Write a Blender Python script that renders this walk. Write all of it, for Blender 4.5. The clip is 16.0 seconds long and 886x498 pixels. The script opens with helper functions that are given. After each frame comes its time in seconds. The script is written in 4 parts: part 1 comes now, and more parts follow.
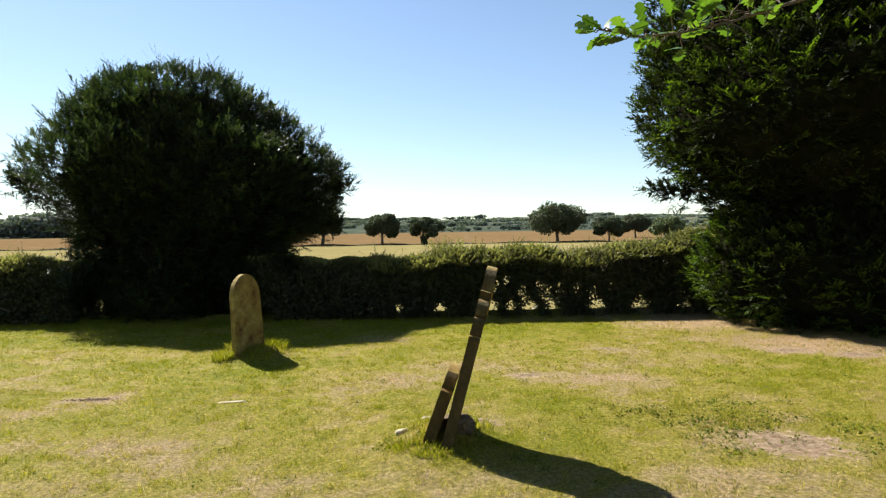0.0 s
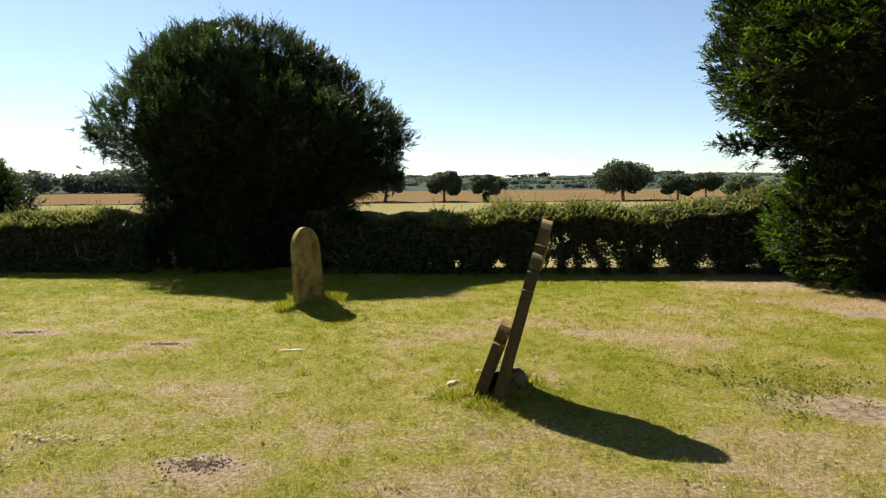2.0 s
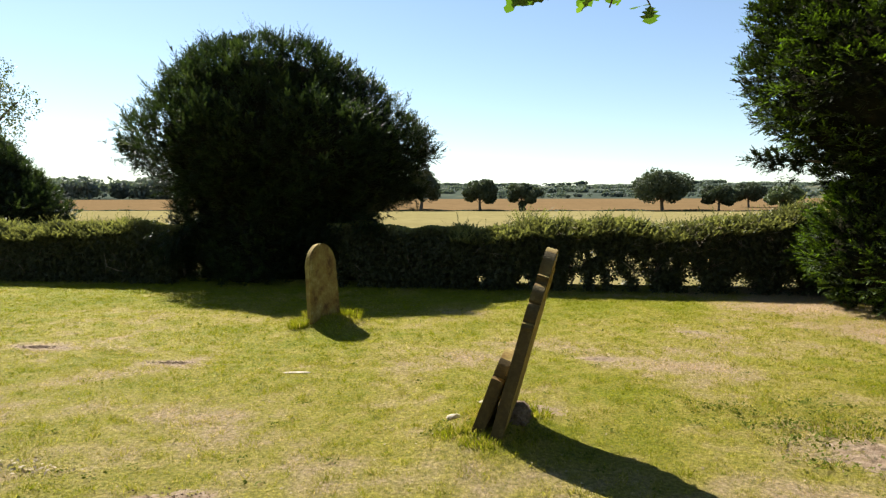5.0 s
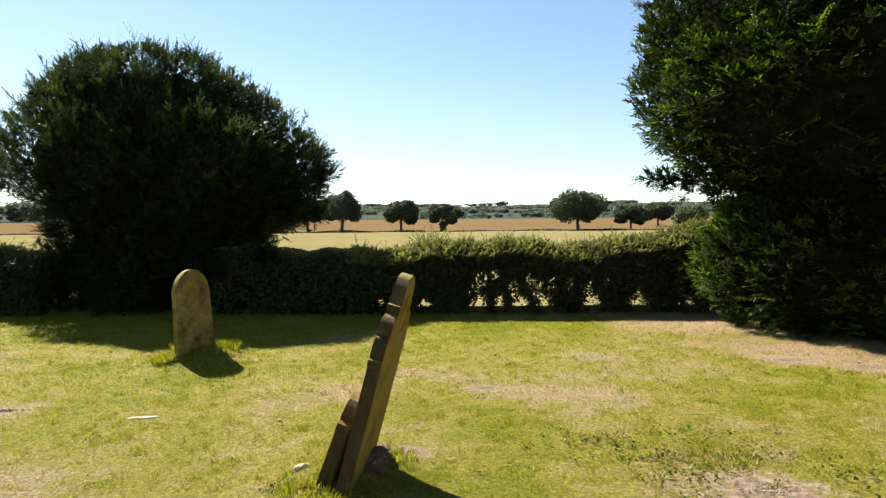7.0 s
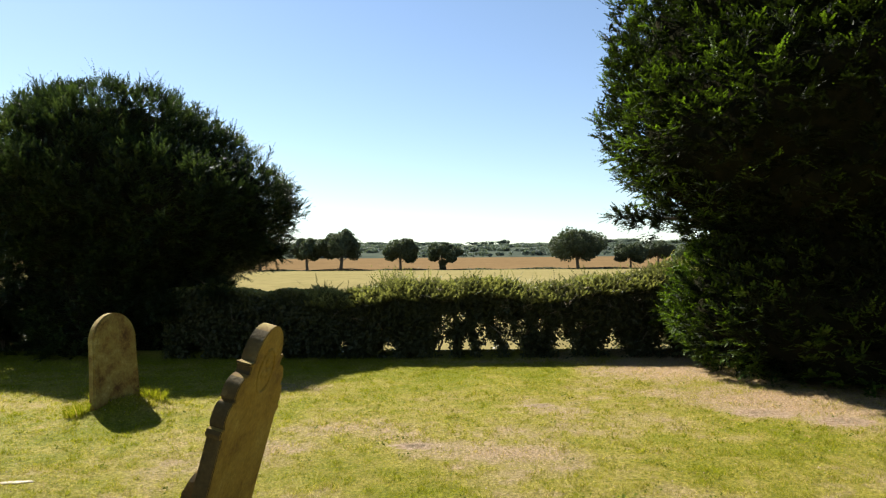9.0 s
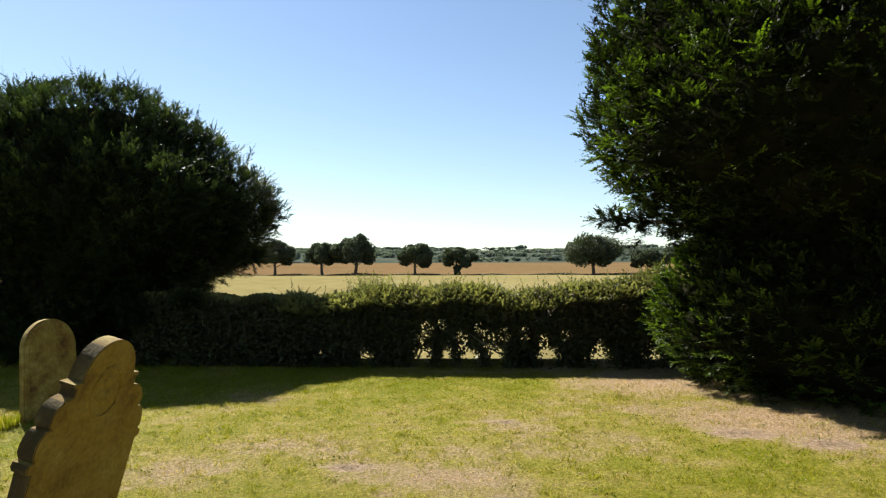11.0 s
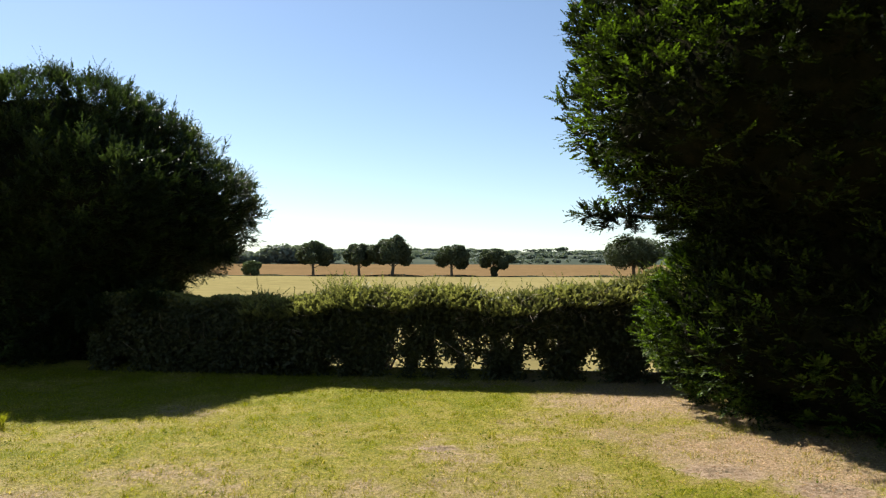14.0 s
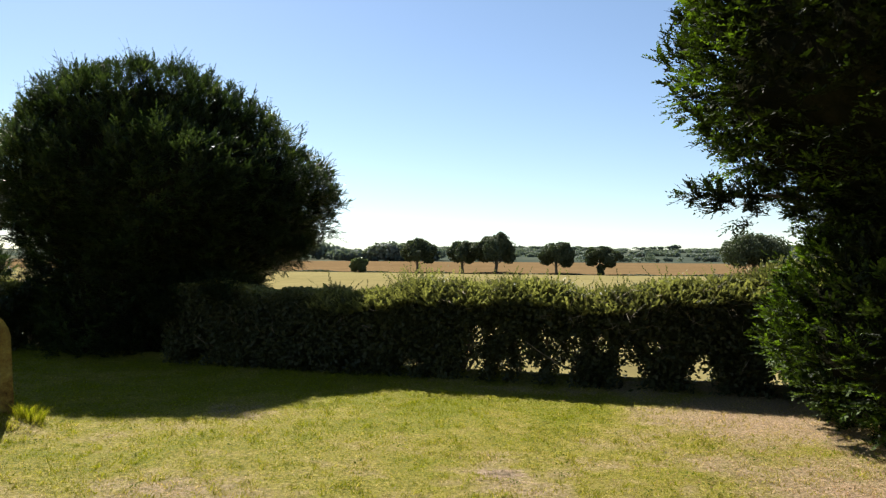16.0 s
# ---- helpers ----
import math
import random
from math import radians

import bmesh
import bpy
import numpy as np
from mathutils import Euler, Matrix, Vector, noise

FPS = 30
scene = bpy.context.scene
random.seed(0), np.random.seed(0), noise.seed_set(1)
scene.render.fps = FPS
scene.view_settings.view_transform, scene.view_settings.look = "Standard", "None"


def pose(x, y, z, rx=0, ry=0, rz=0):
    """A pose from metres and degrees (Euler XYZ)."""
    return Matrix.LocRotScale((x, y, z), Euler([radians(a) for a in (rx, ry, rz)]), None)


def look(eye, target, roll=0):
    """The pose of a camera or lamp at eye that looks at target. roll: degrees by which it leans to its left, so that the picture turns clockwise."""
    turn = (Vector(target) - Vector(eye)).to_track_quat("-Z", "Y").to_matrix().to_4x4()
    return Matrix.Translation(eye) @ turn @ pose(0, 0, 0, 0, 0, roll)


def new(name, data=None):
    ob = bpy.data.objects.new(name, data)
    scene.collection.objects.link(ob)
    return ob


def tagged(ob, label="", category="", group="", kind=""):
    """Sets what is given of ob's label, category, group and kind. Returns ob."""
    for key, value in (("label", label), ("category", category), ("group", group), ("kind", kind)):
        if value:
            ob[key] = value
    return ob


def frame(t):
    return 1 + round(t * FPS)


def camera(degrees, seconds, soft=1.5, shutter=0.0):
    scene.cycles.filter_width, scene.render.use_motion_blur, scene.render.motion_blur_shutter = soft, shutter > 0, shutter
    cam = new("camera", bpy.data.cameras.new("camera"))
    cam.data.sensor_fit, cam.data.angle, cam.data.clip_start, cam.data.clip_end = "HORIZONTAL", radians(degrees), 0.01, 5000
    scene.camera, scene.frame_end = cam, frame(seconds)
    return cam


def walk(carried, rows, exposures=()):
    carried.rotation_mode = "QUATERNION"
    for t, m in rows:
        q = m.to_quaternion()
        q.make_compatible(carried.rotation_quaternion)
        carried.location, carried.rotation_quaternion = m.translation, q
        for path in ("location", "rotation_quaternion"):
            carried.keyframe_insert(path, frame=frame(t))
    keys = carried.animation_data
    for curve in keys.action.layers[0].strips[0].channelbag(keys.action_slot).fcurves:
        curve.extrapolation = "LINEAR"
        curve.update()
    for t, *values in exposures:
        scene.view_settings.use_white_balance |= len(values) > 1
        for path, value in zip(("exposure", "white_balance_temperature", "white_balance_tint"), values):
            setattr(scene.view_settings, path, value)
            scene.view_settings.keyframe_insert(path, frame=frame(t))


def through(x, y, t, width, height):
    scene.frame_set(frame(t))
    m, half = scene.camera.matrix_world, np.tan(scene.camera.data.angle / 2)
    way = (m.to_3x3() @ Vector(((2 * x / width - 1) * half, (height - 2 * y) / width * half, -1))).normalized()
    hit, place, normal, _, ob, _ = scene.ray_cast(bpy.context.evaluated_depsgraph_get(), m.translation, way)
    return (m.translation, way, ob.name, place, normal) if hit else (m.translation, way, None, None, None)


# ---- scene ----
cam = camera(68.5, 16.0, soft=1.25)
METRES, EYE, TILT, LEAN, TURN = 5.6, 1.5, 0.0, 0.0, -0.3
ROWS = [
    (0.0, 0.0, 0.0, 0.0, -0.01, -0.54, 0.89),
    (0.5, 0.0019, 0.0011, -0.0029, 0.22, -0.6, 0.88),
    (1.0, 0.0031, 0.004, -0.0052, 0.22, -1.82, 0.76),
    (1.5, 0.004, 0.0063, -0.0065, 2.01, -3.29, 0.61),
    (2.0, 0.0101, 0.0094, -0.0073, 5.45, -4.18, 0.43),
    (2.5, 0.021, 0.0114, -0.0077, 8.23, -4.88, 0.27),
    (3.0, 0.0242, 0.0129, -0.0038, 9.14, -5.13, 0.07),
    (3.5, 0.0175, 0.0189, 0.0022, 9.24, -5.28, 0.05),
    (6.0, 0.0896, 0.095, 0.0173, 6.51, -2.41, 0.22),
    (6.5, 0.1068, 0.1224, 0.0146, 4.13, -2.46, 0.27),
    (7.0, 0.1254, 0.1433, 0.0153, 1.89, -1.69, 0.46),
    (7.5, 0.1585, 0.1625, 0.0189, 1.7, -0.4, 0.51),
    (8.0, 0.1888, 0.1857, 0.0166, 1.94, 0.49, 0.41),
    (8.5, 0.2114, 0.2177, 0.0168, 1.92, 0.92, 0.42),
    (9.0, 0.2465, 0.2409, 0.0192, 2.06, 1.68, 0.43),
    (9.5, 0.2804, 0.2575, 0.0191, 2.0, 2.15, 0.39),
    (12.0, 0.4274, 0.3957, 0.0187, 4.72, 2.14, 0.08),
    (12.5, 0.4703, 0.4215, 0.0183, 4.91, 2.3, 0.14),
    (13.0, 0.5034, 0.4496, 0.0181, 5.17, 2.61, 0.02),
    (13.5, 0.5219, 0.4962, 0.0168, 5.64, 1.96, -0.12),
    (14.0, 0.5338, 0.5343, 0.0175, 7.12, 2.27, -0.24),
    (14.5, 0.5574, 0.5801, 0.0212, 9.4, 2.26, -0.29),
    (15.0, 0.5684, 0.6222, 0.0154, 11.2, 2.21, -0.44),
    (15.5, 0.5615, 0.6794, 0.0062, 12.31, 1.91, -0.61),
    (16.0, 0.5642, 0.7297, 0.0034, 16.32, 2.01, -0.65),
]
walk(cam, [(t, pose(0, 0, EYE, TILT, LEAN, TURN) @ pose(METRES * x, METRES * y, METRES * z, 90 + pitch, roll, yaw)) for t, x, y, z, yaw, pitch, roll in ROWS],
     exposures=[(0, 1.66), (1, 1.60), (3.5, 1.50), (6, 1.80), (7.5, 1.80), (8.5, 1.78), (9.5, 1.65), (16, 1.55)])


# ---- world, sun ----
SUN_AZ, SUN_EL = radians(-45), radians(45)  # azimuth from +y towards +x
world = bpy.data.worlds.new("sky")
scene.world = world
world.use_nodes = True
wn = world.node_tree.nodes
sky = wn.new("ShaderNodeTexSky")
sky.sky_type = "NISHITA"
sky.sun_disc = False
sky.sun_elevation, sky.sun_rotation = SUN_EL, SUN_AZ
sky.air_density, sky.dust_density, sky.ozone_density = 1.0, 0.15, 1.35
wn["Background"].inputs["Strength"].default_value = 0.05
world.node_tree.links.new(sky.outputs[0], wn["Background"].inputs["Color"])
sun = new("sun", bpy.data.lights.new("sun", "SUN"))
sun.data.energy, sun.data.angle, sun.data.color = 5.0, radians(0.55), (1.0, 0.95, 0.86)
sun_dir = Vector((math.sin(SUN_AZ) * math.cos(SUN_EL), math.cos(SUN_AZ) * math.cos(SUN_EL), math.sin(SUN_EL)))
sun.matrix_world = look(sun_dir * 40, (0, 0, 0))


# ---- materials ----
def nodes_of(name):
    m = bpy.data.materials.new(name)
    m.use_nodes = True
    nt = m.node_tree
    return m, nt, nt.nodes["Principled BSDF"]


def add(nt, kind, **inputs):
    n = nt.nodes.new(kind)
    for k, v in inputs.items():
        n.inputs[k].default_value = v
    return n


def noise_tex(nt, scale, detail=4.0, rough=0.6, coord="Object"):
    tc = add(nt, "ShaderNodeTexCoord")
    n = add(nt, "ShaderNodeTexNoise", Scale=scale, Detail=detail, Roughness=rough)
    nt.links.new(tc.outputs[coord], n.inputs["Vector"])
    return n


def ramp(nt, fac, stops):
    r = nt.nodes.new("ShaderNodeValToRGB")
    e = r.color_ramp.elements
    while len(e) < len(stops):
        e.new(0.5)
    for el, (p, c) in zip(e, stops):
        el.position, el.color = p, (*c, 1)
    nt.links.new(fac, r.inputs[0])
    return r


def mix(nt, fac, a, b, blend="MIX"):
    n = nt.nodes.new("ShaderNodeMix")
    n.data_type, n.blend_type = "RGBA", blend
    for sock, v in ((n.inputs[0], fac), (n.inputs[6], a), (n.inputs[7], b)):
        if isinstance(v, (int, float)):
            sock.default_value = v
        elif isinstance(v, tuple):
            sock.default_value = (*v, 1)
        else:
            nt.links.new(v, sock)
    return n.outputs[2]


def bump(nt, bsdf, height, strength, distance):
    b = add(nt, "ShaderNodeBump", Strength=strength, Distance=distance)
    nt.links.new(height, b.inputs["Height"])
    nt.links.new(b.outputs[0], bsdf.inputs["Normal"])


def leaf_material(name, dark, light, tips, through=0.35, gloss=0.5, glow=(1.0, 1.0, 0.55)):
    """Foliage: reflected and transmitted light, tone by the mesh's attribute 'tone'."""
    m, nt, b = nodes_of(name)
    at = nt.nodes.new("ShaderNodeAttribute")
    at.attribute_name = "tone"
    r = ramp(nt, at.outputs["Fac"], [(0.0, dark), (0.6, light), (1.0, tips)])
    n = noise_tex(nt, 1.7, 3)
    c = mix(nt, 0.35, r.outputs[0], ramp(nt, n.outputs[0], [(0.3, dark), (0.7, light)]).outputs[0])
    nt.links.new(c, b.inputs["Base Color"])
    b.inputs["Roughness"].default_value = gloss
    t = nt.nodes.new("ShaderNodeBsdfTranslucent")
    nt.links.new(mix(nt, 1.0, c, glow, "MULTIPLY"), t.inputs[0])
    s = add(nt, "ShaderNodeMixShader", Fac=through)
    nt.links.new(b.outputs[0], s.inputs[1])
    nt.links.new(t.outputs[0], s.inputs[2])
    nt.links.new(s.outputs[0], nt.nodes["Material Output"].inputs[0])
    return m


def grass_material(name, through, bright):
    """Mown grass, green to straw by the attribute 'dry', with fine patches."""
    m, nt, b = nodes_of(name)
    at = nt.nodes.new("ShaderNodeAttribute")
    at.attribute_name = "dry"
    big, fine = noise_tex(nt, 1.3, 5, 0.65), noise_tex(nt, 30, 7, 0.8)
    s = nt.nodes.new("ShaderNodeMath")
    s.operation = "MULTIPLY_ADD"
    s.inputs[1].default_value, s.inputs[2].default_value = 0.5, -0.545
    nt.links.new(big.outputs[0], s.inputs[0])
    mid = nt.nodes.new("ShaderNodeMath")
    mid.operation = "MULTIPLY_ADD"
    mid.inputs[1].default_value = 0.6
    nt.links.new(noise_tex(nt, 7, 5, 0.7).outputs[0], mid.inputs[0])
    nt.links.new(s.outputs[0], mid.inputs[2])
    s2 = nt.nodes.new("ShaderNodeMath")
    nt.links.new(at.outputs["Fac"], s2.inputs[0])
    nt.links.new(mid.outputs[0], s2.inputs[1])
    k = bright
    r = ramp(nt, s2.outputs[0], [(0.0, (0.2 * k, 0.212 * k, 0.013 * k)), (0.35, (0.31 * k, 0.272 * k, 0.054 * k)),
                                 (0.65, (0.385 * k, 0.292 * k, 0.165 * k)), (1.0, (0.43 * k, 0.305 * k, 0.195 * k))])
    f = ramp(nt, fine.outputs[0], [(0.36, (0.5, 0.55, 0.36)), (0.5, (0.98, 0.97, 0.96)), (0.62, (1.5, 1.45, 1.47))])
    c = mix(nt, 1.0, r.outputs[0], f.outputs[0], "MULTIPLY")
    nt.links.new(c, b.inputs["Base Color"])
    b.inputs["Roughness"].default_value = 0.75
    b.inputs["Specular IOR Level"].default_value = 0.06
    if through:
        geo = nt.nodes.new("ShaderNodeNewGeometry")
        c = mix(nt, 1.0, c, ramp(nt, geo.outputs["Random Per Island"], [(0.0, (0.6, 0.66, 0.42)), (0.7, (0.98, 0.98, 0.9)), (1.0, (1.35, 1.3, 1.25))]).outputs[0], "MULTIPLY")
        nt.links.new(c, b.inputs["Base Color"])
        t = nt.nodes.new("ShaderNodeBsdfTranslucent")
        nt.links.new(mix(nt, 1.0, c, (1.12, 1.15, 0.66), "MULTIPLY"), t.inputs[0])
        sh = add(nt, "ShaderNodeMixShader", Fac=through)
        nt.links.new(b.outputs[0], sh.inputs[1])
        nt.links.new(t.outputs[0], sh.inputs[2])
        nt.links.new(sh.outputs[0], nt.nodes["Material Output"].inputs[0])
    else:
        ba = nt.nodes.new("ShaderNodeAttribute")
        ba.attribute_name = "bare"
        ed = nt.nodes.new("ShaderNodeMath")
        ed.operation = "MULTIPLY_ADD"
        ed.inputs[1].default_value, ed.inputs[2].default_value = 2.4, -1.2
        nt.links.new(noise_tex(nt, 7, 8, 0.8).outputs[0], ed.inputs[0])
        sm = nt.nodes.new("ShaderNodeMath")
        nt.links.new(ed.outputs[0], sm.inputs[0])
        nt.links.new(ba.outputs["Fac"], sm.inputs[1])
        edge = ramp(nt, sm.outputs[0], [(0.45, (0, 0, 0)), (0.65, (1, 1, 1))])
        soil = ramp(nt, noise_tex(nt, 14, 6, 0.7).outputs[0], [(0.35, (0.15, 0.098, 0.058)), (0.5, (0.29, 0.205, 0.135)), (0.65, (0.4, 0.3, 0.21))])
        c = mix(nt, edge.outputs[0], c, soil.outputs[0])
        nt.links.new(c, b.inputs["Base Color"])
        bump(nt, b, noise_tex(nt, 45, 6, 0.8).outputs[0], 1.0, 0.045)
    return m


def two_tone(name, stops, scale, rough=0.9, relief=0.4, depth=0.01, fine=None, spec=0.3):
    m, nt, b = nodes_of(name)
    n = noise_tex(nt, scale, 6, 0.65)
    c = ramp(nt, n.outputs[0], stops).outputs[0]
    f = noise_tex(nt, fine or scale * 9, 4, 0.7)
    c = mix(nt, 1.0, c, ramp(nt, f.outputs[0], [(0.25, (0.65, 0.65, 0.65)), (0.75, (1.2, 1.2, 1.2))]).outputs[0], "MULTIPLY")
    nt.links.new(c, b.inputs["Base Color"])
    b.inputs["Roughness"].default_value = rough
    b.inputs["Specular IOR Level"].default_value = spec
    bump(nt, b, f.outputs[0], relief, depth)
    return m


M_LAWN = grass_material("lawn_soil_and_grass", 0, 0.73)
M_BLADE = grass_material("grass_blades", 0.45, 0.95)
M_STUBBLE = two_tone("pale_cut_field", [(0.3, (0.15, 0.125, 0.052)), (0.7, (0.188, 0.16, 0.072))], 0.02, 1.0, 0.1, 0.05, 0.5, 0.0)
M_PLOUGH = two_tone("brown_ripe_field", [(0.3, (0.113, 0.075, 0.036)), (0.7, (0.143, 0.095, 0.048))], 0.015, 1.0, 0.1, 0.05, 0.3, 0.0)
M_HILL = two_tone("far_hills", [(0.4, (0.04, 0.052, 0.042)), (0.54, (0.055, 0.066, 0.05)), (0.62, (0.1, 0.1, 0.065)), (0.72, (0.15, 0.135, 0.08))], 0.006, 1.0, 0.0, 0.05, 0.05, 0.0)
M_SOIL = two_tone("dry_pale_soil", [(0.3, (0.2, 0.15, 0.09)), (0.7, (0.46, 0.37, 0.26))], 4, 1.0, 1.0, 0.03, 40, 0.1)
M_NEEDLE = two_tone("fallen_brown_needles", [(0.3, (0.16, 0.09, 0.042)), (0.7, (0.33, 0.21, 0.105))], 6, 0.95, 0.3, 0.004, 40, 0.1)
M_EARTH = two_tone("bare_earth", [(0.3, (0.05, 0.035, 0.022)), (0.7, (0.24, 0.17, 0.11))], 4, 1.0, 1.0, 0.03, 40, 0.1)
M_BARK = two_tone("bark", [(0.3, (0.05, 0.04, 0.03)), (0.7, (0.15, 0.12, 0.09))], 6, 0.95, 0.8, 0.02, 30)
M_TWIG = two_tone("hedge_stems", [(0.3, (0.11, 0.085, 0.06)), (0.7, (0.3, 0.25, 0.18))], 9, 0.9, 0.5, 0.01, 40)
M_STONE = two_tone("lichened_sandstone", [(0.36, (0.075, 0.038, 0.01)), (0.45, (0.16, 0.1, 0.022)), (0.56, (0.22, 0.165, 0.042)), (0.66, (0.29, 0.235, 0.085))], 5, 0.92, 0.7, 0.006, 55)
M_STONE2 = two_tone("brown_sandstone", [(0.34, (0.12, 0.066, 0.01)), (0.5, (0.25, 0.158, 0.022)), (0.6, (0.28, 0.19, 0.035)), (0.7, (0.36, 0.27, 0.075))], 3.5, 0.92, 0.7, 0.006, 45)
# dark slab sides: their shade is put into the stained stone's colour
M_EDGE = two_tone("stained_and_shaded_stone_edge", [(0.3, (0.03, 0.022, 0.007)), (0.55, (0.062, 0.045, 0.015)), (0.75, (0.13, 0.105, 0.045))], 6, 0.95, 0.8, 0.008, 50)
M_CHIP = two_tone("pale_limestone", [(0.3, (0.3, 0.25, 0.17)), (0.7, (0.5, 0.44, 0.33))], 9, 0.9, 0.6, 0.01, 40)
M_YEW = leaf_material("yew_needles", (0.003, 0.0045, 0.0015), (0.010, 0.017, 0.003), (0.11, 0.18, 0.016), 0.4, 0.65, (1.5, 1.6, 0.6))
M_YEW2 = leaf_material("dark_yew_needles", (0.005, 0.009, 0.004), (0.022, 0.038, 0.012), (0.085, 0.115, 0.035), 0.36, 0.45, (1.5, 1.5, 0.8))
M_CORE = two_tone("inner_crown_shade", [(0.3, (0.006, 0.008, 0.004)), (0.7, (0.02, 0.018, 0.010))], 5, 1.0, 0.5, 0.05, 30, 0.0)
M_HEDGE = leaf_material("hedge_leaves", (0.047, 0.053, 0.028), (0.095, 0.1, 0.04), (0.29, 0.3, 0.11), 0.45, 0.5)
for needle in (M_YEW, M_YEW2, M_HEDGE):
    needle.node_tree.nodes["Principled BSDF"].inputs["Specular IOR Level"].default_value = 0.25
# darker tones raised, some distance haze put into these leaves
M_OAK = leaf_material("hazy_oak_leaves_far", (0.036, 0.05, 0.027), (0.054, 0.072, 0.034), (0.105, 0.125, 0.05), 0.25, 0.8)
# paler and bluer than near leaves: distance haze put into the colour
M_WOOD = leaf_material("hazy_far_woodland", (0.095, 0.12, 0.108), (0.11, 0.14, 0.12), (0.135, 0.165, 0.135), 0.35, 0.8)
M_PALE = leaf_material("pale_foliage", (0.055, 0.078, 0.03), (0.1, 0.13, 0.05), (0.165, 0.195, 0.085), 0.3, 0.5)
M_OAKLEAF = leaf_material("oak_leaves_near", (0.045, 0.10, 0.015), (0.085, 0.175, 0.022), (0.14, 0.24, 0.036), 0.5, 0.35, (1.0, 1.0, 0.4))


# ---- mesh helpers ----
RNG = np.random.default_rng(7)


def unit(v):
    return v / np.maximum(np.linalg.norm(v, axis=-1, keepdims=True), 1e-9)


def raw_mesh(name, verts, faces, mat, attrs=None, smooth=False):
    me = bpy.data.meshes.new(name)
    verts = np.ascontiguousarray(verts, dtype=np.float32).reshape(-1, 3)
    faces = np.ascontiguousarray(faces, dtype=np.int32)
    n, k = faces.shape
    me.vertices.add(len(verts))
    me.vertices.foreach_set("co", verts.ravel())
    me.loops.add(n * k)
    me.loops.foreach_set("vertex_index", faces.ravel())
    me.polygons.add(n)
    me.polygons.foreach_set("loop_start", np.arange(0, n * k, k, dtype=np.int32))
    me.update(calc_edges=True)
    for key, val in (attrs or {}).items():
        me.attributes.new(key, "FLOAT", "POINT").data.foreach_set("value", np.ascontiguousarray(val, dtype=np.float32))
    if smooth:
        me.polygons.foreach_set("use_smooth", np.ones(n, dtype=bool))
    if mat:
        me.materials.append(mat)
    return me


def child(name, me, parent, label=""):
    ob = new(name, me)
    ob.parent = parent
    return tagged(ob, label)


def part(name, bm, material, parent, label="", smooth=False):
    me = bpy.data.meshes.new(name)
    bm.to_mesh(me)
    bm.free()
    me.materials.append(material)
    if name in ("slab", "face_panel"):
        for p in me.polygons:
            p.use_smooth = True
        me.set_sharp_from_angle(angle=radians(32))
    if smooth:
        for p in me.polygons:
            p.use_smooth = True
    return child(name, me, parent, label)


def thing(name, m, label, category, group="", kind=""):
    ob = new(name)
    ob.matrix_world = m
    ob.empty_display_size = 0.2
    return tagged(ob, label, category, group, kind)


def tubes(paths, sides=6):
    """Vertices and quads of tapered tubes; each path is a list of (x, y, z, radius)."""
    V, F, base = [], [], 0
    for path in paths:
        p = np.array(path, dtype=float)
        n = len(p)
        d = unit(np.gradient(p[:, :3], axis=0))
        ref = np.where(np.abs(d[:, 2:3]) > 0.9, np.array([[1.0, 0, 0]]), np.array([[0, 0, 1.0]]))
        a = unit(np.cross(d, ref))
        b = np.cross(d, a)
        th = np.linspace(0, 2 * np.pi, sides, endpoint=False)
        ring = p[:, None, :3] + p[:, None, 3:4] * (np.cos(th)[None, :, None] * a[:, None] + np.sin(th)[None, :, None] * b[:, None])
        V.append(ring.reshape(-1, 3))
        for i in range(n - 1):
            for j in range(sides):
                k = (j + 1) % sides
                F.append((base + i * sides + j, base + i * sides + k, base + (i + 1) * sides + k, base + (i + 1) * sides + j))
        base += n * sides
    return np.concatenate(V), np.array(F)


def wander(start, end, r0, r1, n=7, bend=0.1):
    """A crooked tapering path from start to end."""
    s, e = np.array(start, float), np.array(end, float)
    off = np.cumsum(RNG.normal(0, bend / n, (n, 3)), axis=0)
    t = np.linspace(0, 1, n)
    p = s + (e - s) * t[:, None] + off * np.sin(np.pi * t)[:, None]
    return [(*q, r0 + (r1 - r0) * u) for q, u in zip(p, t)]


def lump(p, scale, seed=0.0):
    """Smooth noise at many points, from a few sines."""
    x, y, z = p[..., 0] * scale, p[..., 1] * scale, p[..., 2] * scale
    s = seed
    return (np.sin(1.7 * x + 2.1 * y + s) * np.cos(1.3 * z - 0.9 * x + 1.3 * s) + 0.6 * np.sin(3.1 * y - 2.3 * z + 2 * s)
            * np.cos(2.7 * x + 1.1 * s) + 0.4 * np.sin(5.3 * x + 4.1 * z + 3 * s) * np.cos(4.7 * y + s)) / 2.0


def vnoise(x, y, scale, seed=0):
    """Smooth value noise of about -1 to 1 in the plane, two octaves."""
    out = 0 * x
    for k, amp in ((1.0, 0.68), (2.3, 0.32)):
        u, v = x * scale * k + 57.3 * seed, y * scale * k - 31.7 * seed
        i, j = np.floor(u), np.floor(v)
        f, g = u - i, v - j
        f, g = f * f * (3 - 2 * f), g * g * (3 - 2 * g)

        def cell(a, b):
            h = np.sin(a * 127.1 + b * 311.7 + seed * 17.0) * 43758.5453
            return 2 * (h - np.floor(h)) - 1

        out = out + amp * ((cell(i, j) * (1 - f) + cell(i + 1, j) * f) * (1 - g) + (cell(i, j + 1) * (1 - f) + cell(i + 1, j + 1) * f) * g)
    return 1.5 * out


